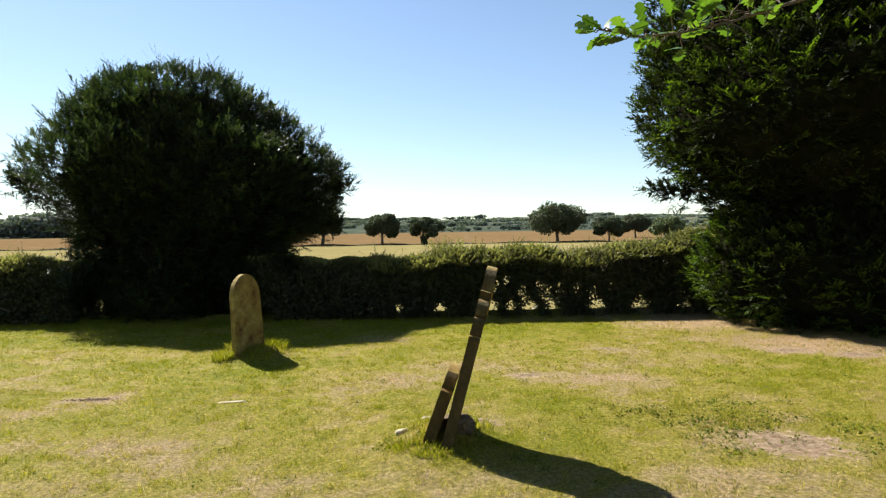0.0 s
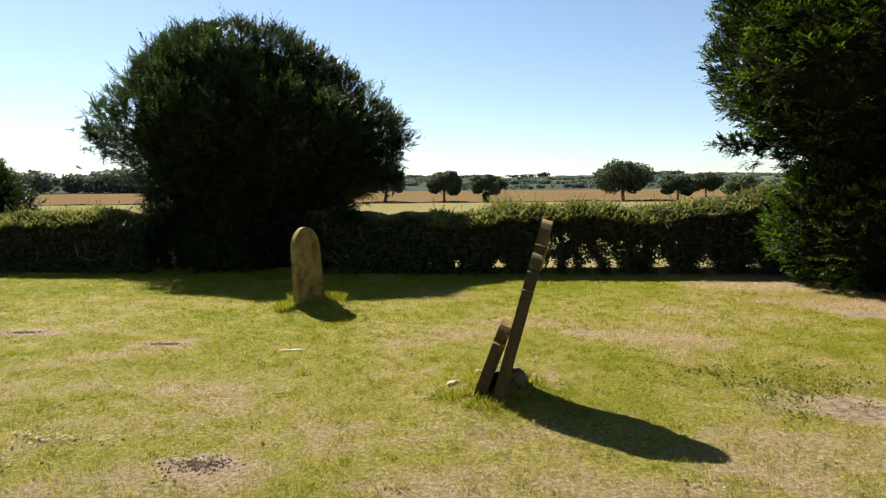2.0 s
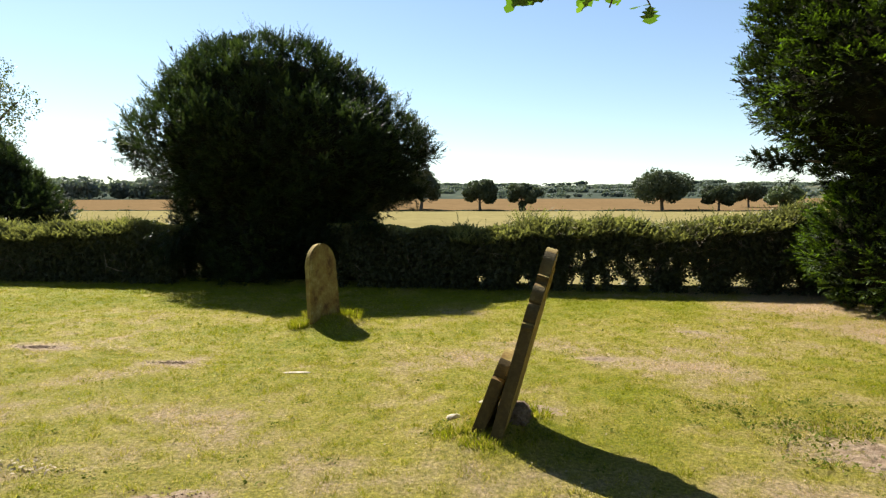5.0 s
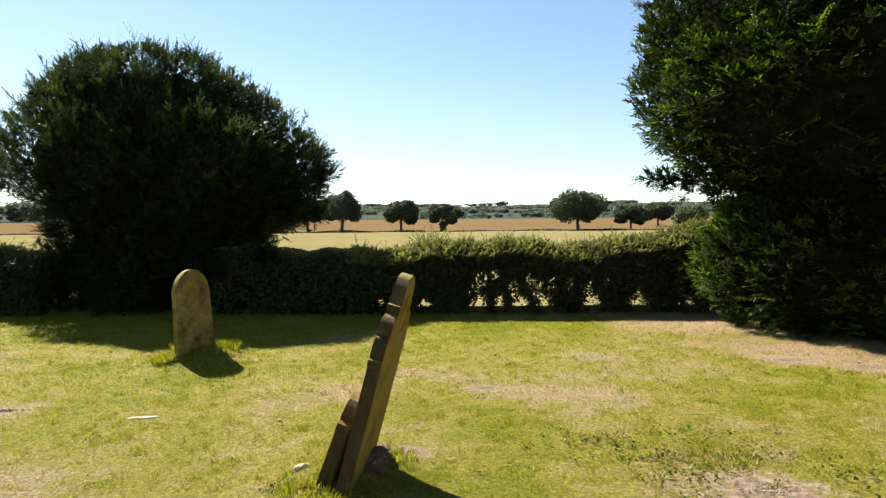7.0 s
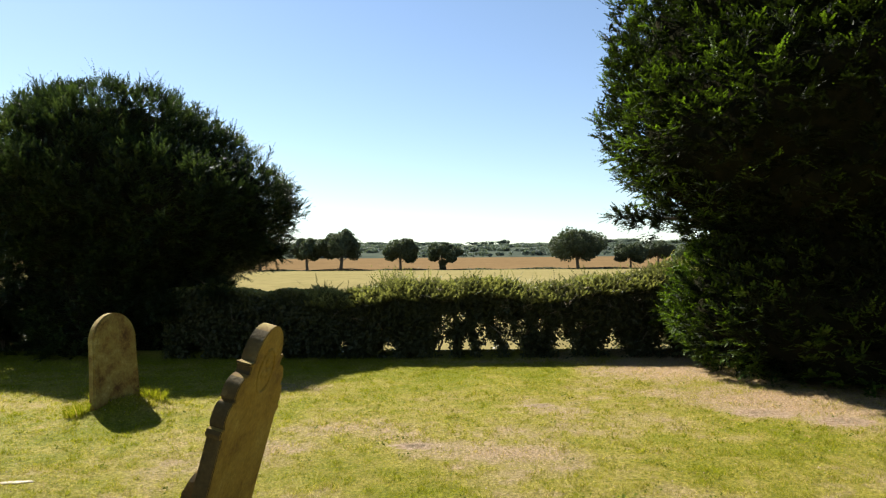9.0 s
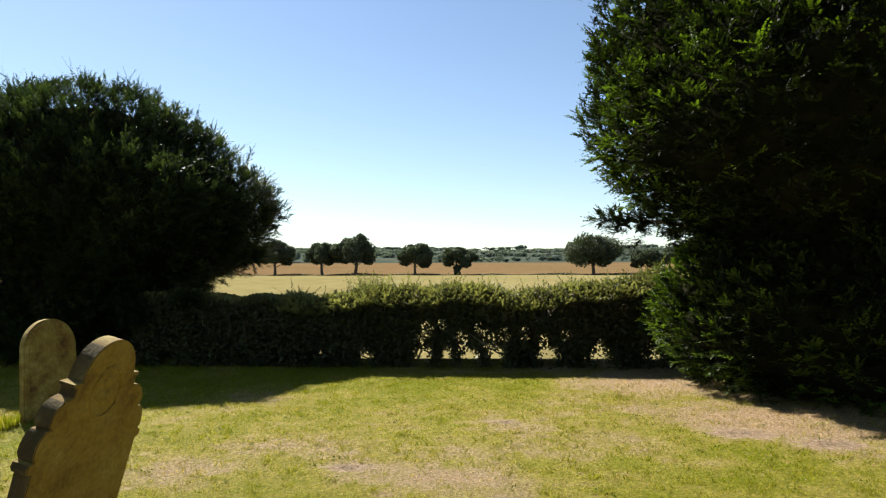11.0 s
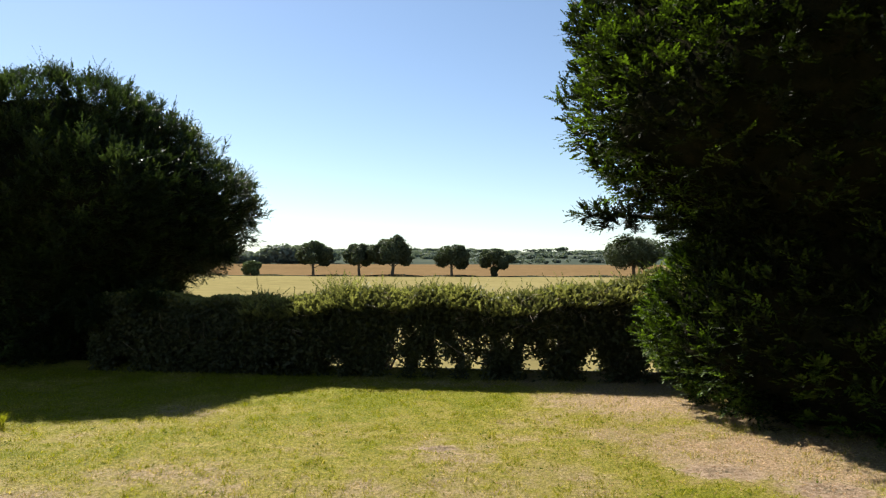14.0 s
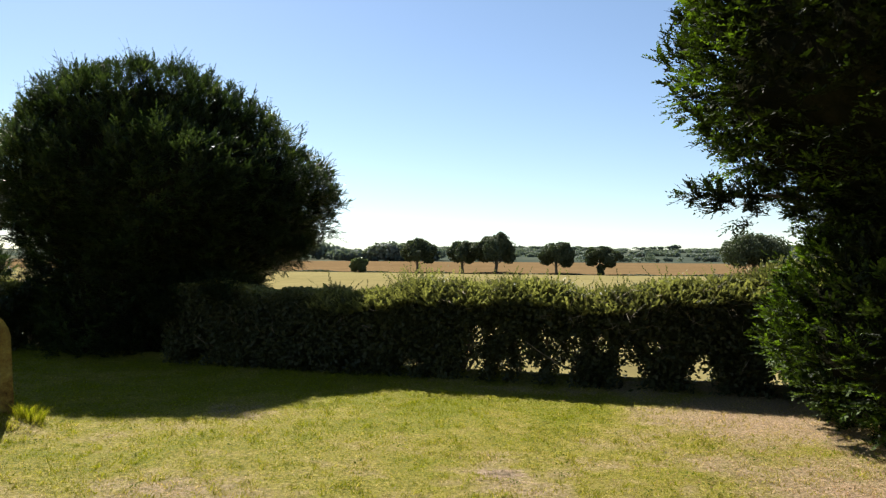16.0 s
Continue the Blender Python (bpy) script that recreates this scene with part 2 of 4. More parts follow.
def sprigs(P, D, length, needles, size, width, tone):
    """Feathery twigs: at each P along D a row of thin needles on both sides."""
    N = len(P)
    D = unit(D)
    up = np.tile([0, 0, 1.0], (N, 1)) + RNG.normal(0, 0.35, (N, 3))
    side = unit(np.cross(D, up))
    nrm = np.cross(side, D)
    s = np.linspace(0.05, 1.0, needles)
    sgn = np.where(np.arange(needles) % 2, 1.0, -1.0)
    L = length[:, None, None]
    o = P[:, None] + D[:, None] * s[None, :, None] * L
    jit = RNG.normal(0, 0.25, (N, needles, 3))
    nd = unit(D[:, None] * (0.55 + 0.6 * s[None, :, None]) + side[:, None] * (sgn * (1.05 - 0.6 * s))[None, :, None] + nrm[:, None] * 0.25 + jit)
    nl = (size * (1.15 - 0.55 * s))[None, :, None] * RNG.uniform(0.7, 1.3, (N, needles, 1))
    tip = o + nd * nl
    w = unit(np.cross(nd, nrm[:, None] + jit)) * width / 2
    V = np.stack([o - w, o + w, tip], axis=2).reshape(-1, 3)
    F = np.arange(len(V)).reshape(-1, 3)
    tv = np.clip(tone[:, None] + 0.25 * s[None, :] - 0.1 + RNG.normal(0, 0.07, (N, needles)), 0, 1)
    return V, F, np.repeat(tv.ravel(), 3)


def leaves(P, size, tone, normal=None, spread=1.0, aspect=0.55):
    """Pointed leaf quads at P, of random turn about a preferred normal."""
    N = len(P)
    d = RNG.normal(0, 1, (N, 3)) * spread
    if normal is not None:
        d = d + normal
    n = unit(d)
    a = unit(np.cross(n, RNG.normal(0, 1, (N, 3))))
    b = np.cross(n, a)
    s = (size * RNG.uniform(0.7, 1.3, N))[:, None]
    V = np.stack([P - a * s / 2, P + b * s * aspect / 2 + n * s * 0.08, P + a * s / 2, P - b * s * aspect / 2 + n * s * 0.08], axis=1).reshape(-1, 3)
    return V, np.arange(4 * N).reshape(-1, 4), np.repeat(np.clip(tone + RNG.normal(0, 0.08, N), 0, 1), 4)


# ---- ground: lawn, fields and hills in one sheet ----
HEAD = (-2.53, 8.61)
BARE = [(2.55, 4.72, 0.36, 0.3), (-1.62, 3.46, 0.26, 0.14), (-3.45, 6.45, 0.28, 0.09), (-5.35, 6.9, 0.35, 0.1), (0.92, 7.25, 0.24, 0.1),
        (4.62, 8.6, 0.36, 0.2), (5.3, 8.23, 0.34, 0.2), (2.25, 8.96, 0.2, 0.12), (0.3, 5.35, 0.2, 0.13)]


def land(x, y):
    """Height of the ground: level lawn, gently rising fields, hills."""
    z = 0.012 * vnoise(x, y, 0.5, 3)
    z = z + 0.17 * np.exp(-(((x - HEAD[0]) / 0.45) ** 2 + ((y - HEAD[1] - 0.05) / 0.5) ** 2))
    z = z + 0.14 * np.exp(-(((x + 0.05) / 0.4) ** 2 + ((y - 4.75) / 0.6) ** 2))
    z = z + 0.10 * np.exp(-(((y - 13.4) / 0.3) ** 2)) * np.clip((7.5 - x) / 2, 0, 1)
    f = np.clip((y - 14) / 166, 0, None)
    z = z + np.where(f < 1, 1.1 * f, 1.1 + (y - 180) * 0.0265)
    h = np.clip((y - 500) / 1500, 0, 1)
    roll = 1 + 0.07 * np.sin(x / 310 + 1) + 0.05 * np.sin(x / 130 + y / 400)
    return np.where(y > 500, 9.6 + 62 * h * roll, z)


def halo(x, y):
    """Straw-coloured grass round the worn patches."""
    b = 0 * x
    for bx, by, rx, ry in BARE:
        b = np.maximum(b, np.exp(-0.35 * (((x - bx) / rx) ** 2 + ((y - by) / ry) ** 2)))
    return b


def dryness(x, y):
    d = 0.33 + 0.19 * vnoise(x, y * 1.3, 0.7, 2) + 0.15 * vnoise(x, y, 2.6, 5) + 0.12 * vnoise(x, y, 7.0, 9) - 0.17 * np.clip((y - 7) / 3, 0, 1)
    d = d + 0.2 * np.exp(-(((x - 1.1) / 1.5) ** 2 + ((y - 7.3) / 0.7) ** 2)) + 0.27 * np.exp(-(((x - 1.6) / 0.5) ** 2 + ((y - 7.05) / 0.22) ** 2)) + 0.15 * np.clip((7 - y) / 4, 0, 1)
    ring = np.sqrt(((x - 8.3) / 1.15) ** 2 + (y - 11.6) ** 2)
    d = d + 0.56 * np.clip((4.8 - ring + 0.5 * vnoise(x, y, 1.2, 8)) / 1.3, 0, 1)
    d = d + 0.2 * np.exp(-((y - 12.6) / 0.5) ** 2) * np.clip((x + 1) / 3, 0, 1)
    d = d + 0.24 * halo(x, y) - 0.26 * np.exp(-(((x - 1.7) / 1.3) ** 2 + ((y - 4.6) / 0.9) ** 2))
    return np.clip(d, 0, 1)


def bareness(x, y):
    """1 in the middle of a worn patch, 0 well outside."""
    b = 0 * x
    for bx, by, rx, ry in BARE:
        b = np.maximum(b, 1.15 - 0.62 * np.sqrt(((x - bx) / rx) ** 2 + ((y - by) / ry) ** 2))
    return np.clip(b, 0, 1)


def build_ground():
    gx = np.concatenate([-np.geomspace(2500, 14, 34), np.linspace(-13.6, 11, 240), np.geomspace(11.4, 2500, 36)])
    gy = np.concatenate([-np.geomspace(400, 4, 14), np.linspace(-3.5, 13.4, 170), np.linspace(13.46, 13.94, 9), np.geomspace(14.05, 180, 26), np.linspace(195, 500, 12), np.geomspace(530, 2600, 22)])
    X, Y = np.meshgrid(gx, gy)
    V = np.stack([X, Y, land(X, Y)], -1).reshape(-1, 3)
    nx, ny = len(gx), len(gy)
    i, j = np.meshgrid(np.arange(nx - 1), np.arange(ny - 1))
    a = (j * nx + i).ravel()
    F = np.stack([a, a + 1, a + nx + 1, a + nx], -1)
    me = raw_mesh("ground", V, F, M_LAWN, {"dry": dryness(X, Y).ravel(), "bare": bareness(X, Y).ravel()}, smooth=True)
    for m in (M_STUBBLE, M_PLOUGH, M_HILL):
        me.materials.append(m)
    yc = gy[:-1][j.ravel()]
    me.polygons.foreach_set("material_index", ((yc > 13.6).astype(np.int32) + (yc > 179) + (yc > 499)))
    tagged(new("ground", me), "sunlit mown lawn running out to pale and brown fields and low hills", "ground", kind="structure")


build_ground()


def build_grass():
    area = [(-9.5, 7.5, 2.3, 7.0, 5200), (-11.0, 8.0, 7.0, 12.9, 2600)]
    P, W = [], []
    for x0, x1, y0, y1, rate in area:
        n = int((x1 - x0) * (y1 - y0) * rate)
        P.append(np.stack([RNG.uniform(x0, x1, n), RNG.uniform(y0, y1, n)], -1))
        W.append(np.full(n, 0.0055 if y0 < 5 else 0.0095))
    P, W = np.concatenate(P), np.concatenate(W)
    keep = np.ones(len(P), bool)
    keep &= bareness(P[:, 0], P[:, 1]) < RNG.uniform(0.2, 0.62, len(P))
    keep &= RNG.uniform(0, 1, len(P)) > 0.6 * np.clip(dryness(P[:, 0], P[:, 1]) - 0.55, 0, 1) / 0.45
    P, W = P[keep], W[keep]
    x, y = P[:, 0], P[:, 1]
    clump = np.clip(0.5 + 0.5 * vnoise(x, y, 11.0, 1) + 0.25 * vnoise(x, y, 24.0, 4), 0, 1)
    h = RNG.uniform(0.010, 0.034, len(P)) * (0.32 + 1.5 * clump ** 3)
    for cx, cy, r, k in ((HEAD[0], HEAD[1], 0.4, 4.0), (-0.15, 4.6, 0.35, 2.4), (2.4, 5.3, 0.4, 1.8)):
        h *= 1 + k * np.exp(-((x - cx) ** 2 + (y - cy) ** 2) / r ** 2) * RNG.uniform(0, 1, len(P))
    z = land(x, y)
    th = RNG.uniform(0, 2 * np.pi, len(P))
    lean = RNG.normal(0, 0.8, (len(P), 2)) * h[:, None]
    w = np.stack([np.cos(th), np.sin(th)], -1) * W[:, None] / 2
    b0 = np.stack([x - w[:, 0], y - w[:, 1], z - 0.004], -1)
    b1 = np.stack([x + w[:, 0], y + w[:, 1], z - 0.004], -1)
    tip = np.stack([x + lean[:, 0], y + lean[:, 1], z + h], -1)
    V = np.stack([b0, b1, tip], 1).reshape(-1, 3)
    d = np.clip(dryness(x, y) - 0.34 * (clump - 0.42) + RNG.normal(0, 0.2, len(P)), 0, 1)
    me = raw_mesh("grass", V, np.arange(len(V)).reshape(-1, 3), M_BLADE, {"dry": np.repeat(d, 3)})
    tagged(new("grass", me), "short mown grass, green with sun-bleached straw patches", "grass", kind="stuff")


build_grass()


# ---- bare earth in the lawn ----
def earth_crumbs(x, y, rx, ry):
    """Loose crumbs of soil lying on a worn patch."""
    n = int((160 + 2600 * rx * ry) * (3 if x < 0 else 1))
    a, r = RNG.uniform(0, 2 * np.pi, n), np.abs(RNG.normal(0, 0.5, n))
    cx, cy = rx * r * np.cos(a), ry * r * np.sin(a)
    cz = land(x + cx, y + cy)
    k = (RNG.uniform(0, 1, n) ** 2.5 * (0.010 if x < 0 else 0.009) + 0.0015)[:, None, None]
    oct_ = np.array([(1, 0, 0), (0, 1, 0), (-1, 0, 0), (0, -1, 0), (0, 0, 0.8), (0, 0, -0.6)], float)
    V = np.stack([cx, cy, cz + 0.002], -1)[:, None] + k * oct_[None] * RNG.uniform(0.6, 1.4, (n, 6, 3))
    f = np.array([(0, 1, 4), (1, 2, 4), (2, 3, 4), (3, 0, 4), (1, 0, 5), (2, 1, 5), (3, 2, 5), (0, 3, 5)])
    F = (np.arange(n)[:, None, None] * 6 + f[None]).reshape(-1, 3)
    ob = new("soil_crumbs", raw_mesh("soil_crumbs", V.reshape(-1, 3), F, M_EARTH if x < 0 else M_SOIL))
    ob.location = (x, y, 0)
    tagged(ob, "loose dry soil crumbs on a worn patch of lawn", "bare soil", "bare patches", "stuff")


for spot in BARE:
    earth_crumbs(*spot)


# ---- headstones ----
def slab_bmesh(outline, thick, bevel=0.012):
    """A slab in the x-z plane from a right-half outline [(x, z), ...] bottom to apex; thick along y."""
    pts = [(x, z) for x, z in outline] + [(-x, z) for x, z in reversed(outline) if x > 1e-4]
    bm = bmesh.new()
    vs = [bm.verts.new((x, -thick / 2, z)) for x, z in pts]
    f = bm.faces.new(vs)
    r = bmesh.ops.extrude_face_region(bm, geom=[f])
    for v in r["geom"]:
        if isinstance(v, bmesh.types.BMVert):
            v.co.y += thick
    bmesh.ops.recalc_face_normals(bm, faces=bm.faces[:])
    rim = [e for e in bm.edges if abs(e.verts[0].co.y - e.verts[1].co.y) < 1e-5]
    bmesh.ops.bevel(bm, geom=rim, offset=bevel, segments=2, affect="EDGES")
    bmesh.ops.triangulate(bm, faces=[f for f in bm.faces if len(f.verts) > 4])
    return bm


def arc(cx, cz, rx, rz, a0, a1, n=8):
    return [(cx + rx * math.cos(radians(a0 + (a1 - a0) * i / n)), cz + rz * math.sin(radians(a0 + (a1 - a0) * i / n))) for i in range(n + 1)]


def round_headstone():
    st = thing("headstone", pose(HEAD[0], HEAD[1], 0.0, 0, -3.5, 0) @ pose(0, 0, 0, 0, 0, 75), "weathered sandstone headstone with rounded top, in a grassy mound", "gravestone")
    body = [(0.34, -0.1), (0.335, 0.2), (0.315, 0.80)] + arc(0, 0.82, 0.315, 0.31, 4, 90, 24)
    slab = part("slab", slab_bmesh(body, 0.085, 0.014), M_STONE, st)
    bm = slab_bmesh([(0.27, 0.3), (0.265, 0.80)] + arc(0, 0.81, 0.265, 0.265, 4, 90, 14), 0.093, 0.004)
    part("face_panel", bm, M_STONE, slab, "slightly raised inscription panel, worn smooth")
    return st


round_headstone()


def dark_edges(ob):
    """The upright dressed sides of a slab are darker, stain and shade put into one colour; flat ledges and the head
    are paler, as if sunlit.
    """
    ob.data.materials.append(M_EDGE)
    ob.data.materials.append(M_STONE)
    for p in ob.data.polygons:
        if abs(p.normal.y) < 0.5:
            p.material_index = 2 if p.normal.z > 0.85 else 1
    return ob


def leaning_headstone():
    st = thing("headstone", pose(0.025, 4.71, 0.0, 0, 15.2, 0) @ pose(0, 0, 0, 0, 0, 85),
               "tall brown sandstone headstone with carved shouldered top, leaning steeply", "gravestone")
    o = [(0.325, -0.1), (0.332, 0.5), (0.338, 0.842), (0.358, 0.846), (0.368, 0.866), (0.36, 0.886), (0.338, 0.892)]
    o += [(0.352, 0.915), (0.35, 0.955), (0.337, 0.99), (0.316, 1.012), (0.288, 1.014)]
    o += [(0.306, 1.035), (0.304, 1.068), (0.285, 1.102), (0.252, 1.126), (0.208, 1.136)]
    o += [(0.2, 1.15), (0.204, 1.172), (0.224, 1.184), (0.224, 1.194), (0.176, 1.196)]
    o += arc(0, 1.197, 0.176, 0.172, 6, 90, 22)
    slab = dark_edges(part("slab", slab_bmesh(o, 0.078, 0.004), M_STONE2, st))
    # carved roundel
    bm = bmesh.new()
    ring = tubes([[(0.095 * math.cos(a), -0.040, 1.13 + 0.115 * math.sin(a), 0.009) for a in np.linspace(0, 2 * math.pi, 25)]], 6)
    child("carved_ring", raw_mesh("carved_ring", ring[0], ring[1], M_STONE2, smooth=True), slab, "carved ring in low relief")
    for k in range(3):
        a = radians(90 + 120 * k)
        bmesh.ops.create_uvsphere(bm, u_segments=12, v_segments=8, radius=0.03,
                                  matrix=Matrix.Translation((0.033 * math.cos(a), -0.037, 1.135 + 0.04 * math.sin(a))) @ Matrix.Diagonal((1, 0.45, 1, 1)))
    part("carved_trefoil", bm, M_STONE2, slab, "worn carved trefoil", smooth=True)
    return st


leaning_headstone()


def footstone():
    st = thing("footstone", pose(-0.12, 4.72, 0.0, 0, 20.5, 0) @ pose(0, 0, 0, 0, 0, 85), "small broken brown sandstone slab propped beside the leaning headstone", "gravestone")
    o = [(0.25, -0.1), (0.255, 0.42), (0.265, 0.44), (0.265, 0.50), (0.225, 0.51), (0.235, 0.54)] + arc(0, 0.53, 0.225, 0.13, 12, 90, 7)
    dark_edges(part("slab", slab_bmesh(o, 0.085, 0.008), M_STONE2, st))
    return st


footstone()


def earth_mound(x, y, rx, ry, h):
    """A heap of dark crumbly soil pushed up behind the leaning slab."""
    bm = bmesh.new()
    bmesh.ops.create_icosphere(bm, subdivisions=5, radius=1)
    for v in bm.verts:
        c = v.co.copy()
        k = 1 + 0.22 * noise.noise(c * 1.6) + 0.12 * noise.noise(c * 4.5) + 0.07 * noise.noise(c * 12)
        v.co = Vector((c.x * rx * k, c.y * ry * k, max(c.z, -0.3) * h * k))
    me = bpy.data.meshes.new("earth_mound")
    bm.to_mesh(me)
    bm.free()
    me.materials.append(M_EARTH)
    ob = new("earth_mound", me)
    ob.location = (x, y, float(land(np.array(x), np.array(y))))
    tagged(ob, "low heap of dark crumbly earth behind the leaning headstone", "soil heap")


earth_mound(0.12, 4.92, 0.14, 0.24, 0.08)


def chip(x, y, s, rz, label):
    bm = bmesh.new()
    bmesh.ops.create_icosphere(bm, subdivisions=2, radius=1)
    for v in bm.verts:
        k = 1 + 0.25 * noise.noise(v.co * 1.7 + Vector((x, y, 0)))
        v.co = Vector((v.co.x * s[0] * k, v.co.y * s[1] * k, v.co.z * s[2] * k))
    me = bpy.data.meshes.new("stone_chip")
    bm.to_mesh(me)
    bm.free()
    me.materials.append(M_CHIP)
    ob = new("stone_chip", me)
    ob.matrix_world = pose(x, y, float(land(np.array(x), np.array(y))) + s[2] * 0.3, 0, 0, rz)
    tagged(ob, label, "stone", "loose stones")


chip(-2.0, 6.2, (0.13, 0.03, 0.012), 10, "pale half-buried stone edge showing through the grass")
chip(-0.3, 4.82, (0.06, 0.03, 0.025), 30, "small pale stone chip beside the leaning headstone")
chip(-0.1, 5.35, (0.07, 0.03, 0.02), -10, "small pale stone chip beside the leaning headstone")


def grass_tuft(x, y, r, n, h, dry):
    """A clump of long uncut blades."""
    th, rad = RNG.uniform(0, 2 * np.pi, n), r * np.sqrt(RNG.uniform(0, 1, n))
    bx, by = rad * np.cos(th), rad * np.sin(th) * 0.7
    bz = land(x + bx, y + by)
    hh = h * RNG.uniform(0.4, 1.0, n)
    lean = np.stack([bx, by], -1) / r * hh[:, None] * 0.5 + RNG.normal(0, 0.35, (n, 2)) * hh[:, None]
    a = RNG.uniform(0, 2 * np.pi, n)
    w = np.stack([np.cos(a), np.sin(a)], -1) * 0.004
    b0 = np.stack([bx - w[:, 0], by - w[:, 1], bz - 0.01], -1)
    b1 = np.stack([bx + w[:, 0], by + w[:, 1], bz - 0.01], -1)
    m0 = np.stack([bx - w[:, 0] * 0.7 + lean[:, 0] * 0.35, by - w[:, 1] * 0.7 + lean[:, 1] * 0.35, bz + hh * 0.6], -1)
    m1 = np.stack([bx + w[:, 0] * 0.7 + lean[:, 0] * 0.35, by + w[:, 1] * 0.7 + lean[:, 1] * 0.35, bz + hh * 0.6], -1)
    tip = np.stack([bx + lean[:, 0], by + lean[:, 1], bz + hh], -1)
    V = np.stack([b0, b1, m0, m1, tip], 1).reshape(-1, 3)
    k = np.arange(n)[:, None] * 5
    F = np.concatenate([k + [0, 1, 3], k + [0, 3, 2], k + [2, 3, 4]])
    d = np.repeat(np.clip(dry + RNG.normal(0, 0.2, n), 0, 1), 5)
    ob = new("grass_tuft", raw_mesh("grass_tuft", V, F, M_BLADE, {"dry": d}))
    ob.location = (x, y, 0)
    tagged(ob, "tuft of long uncut grass at the foot of a gravestone", "grass", "tufts by the stones", "stuff")


for tx, ty, tr, tn, th_, td in ((-2.76, 8.22, 0.13, 220, 0.15, 0.0), (-2.27, 8.95, 0.15, 240, 0.16, 0.0), (-2.74, 8.7, 0.12, 160, 0.13, 0.15), (-0.06, 4.36, 0.13, 200, 0.05, 0.05),
                            (-0.24, 4.52, 0.15, 230, 0.05, 0.05), (0.2, 5.15, 0.2, 260, 0.09, 0.05), (2.45, 5.2, 0.25, 200, 0.05, 0.05), (-2.2, 8.6, 0.1, 90, 0.08, 0.3)):
    grass_tuft(tx, ty, tr, tn, th_, td)


def litter(name, P, size, mat, label, flat=2.0):
    V, F, T = leaves(P, size, np.full(len(P), 0.8), np.array([0, 0, flat]), 1.0, 0.6)
    tagged(new(name, raw_mesh(name, V, F, mat, {"tone": T})), label, "fallen leaves", kind="stuff")


M_DRYLEAF = two_tone("dry_fallen_leaf", [(0.3, (0.24, 0.17, 0.08)), (0.7, (0.42, 0.36, 0.25))], 8, 0.95, 0.3, 0.004, 40, 0.08)
lx, ly = RNG.uniform(-9, 7, 1700), RNG.uniform(2.4, 12.5, 1700)
litter("fallen_leaves", np.stack([lx, ly, land(lx, ly) + 0.02], -1), 0.018, M_DRYLEAF, "scattered small dry leaves on the grass")
M_WEED = leaf_material("lawn_weed_leaf", (0.04, 0.055, 0.008), (0.08, 0.1, 0.014), (0.13, 0.15, 0.024), 0.4, 0.9)
M_WEED.node_tree.nodes["Principled BSDF"].inputs["Specular IOR Level"].default_value = 0.08
wx, wy = RNG.uniform(-8, 6.5, 260), 2.6 + 8 * RNG.uniform(0, 1, 260) ** 1.3
wx = np.concatenate([wx, RNG.normal(2.2, 0.5, 60), RNG.normal(-0.2, 0.3, 25)])
wy = np.concatenate([wy, RNG.normal(5.4, 0.25, 60), RNG.normal(4.6, 0.2, 25)])
lx = np.repeat(wx, 9) + RNG.normal(0, 0.03, 9 * len(wx))
ly = np.repeat(wy, 9) + RNG.normal(0, 0.03, 9 * len(wx))
litter("lawn_weeds", np.stack([lx, ly, land(lx, ly) + RNG.uniform(0.010, 0.028, len(lx))], -1), 0.024, M_WEED, "low dark green weed rosettes in the lawn")
lx = np.concatenate([RNG.normal(a, 0.15, 75) for a in (2.05, 2.2, 2.0, 2.75, 3.1, 1.75, 3.2, 2.5)])
ly = np.concatenate([RNG.normal(b, 0.09, 75) for b in (4.55, 4.95, 5.25, 5.3, 4.5, 5.6, 5.0, 5.75)])
litter("clover", np.stack([lx, ly, land(lx, ly) + RNG.uniform(0.012, 0.055, len(lx))], -1), 0.032, M_WEED, "dark green clover clumps round a worn patch")
lx, ly = -2.85 + RNG.normal(0, 0.16, 70), 3.72 + RNG.normal(0, 0.06, 70)
litter("dead_weed", np.stack([lx, ly, land(lx, ly) + RNG.uniform(0.01, 0.03, 70)], -1), 0.03, M_DRYLEAF, "flat patch of pale dead weed leaves in the lawn")
lx, ly = 6.2 + RNG.normal(0, 1.3, 10000), 9.7 + RNG.normal(0, 1.1, 10000)
litter("needle_litter", np.stack([lx, ly, land(lx, ly) + 0.008], -1), 0.022, M_NEEDLE, "dry straw and needle litter under the yew", 6.0)


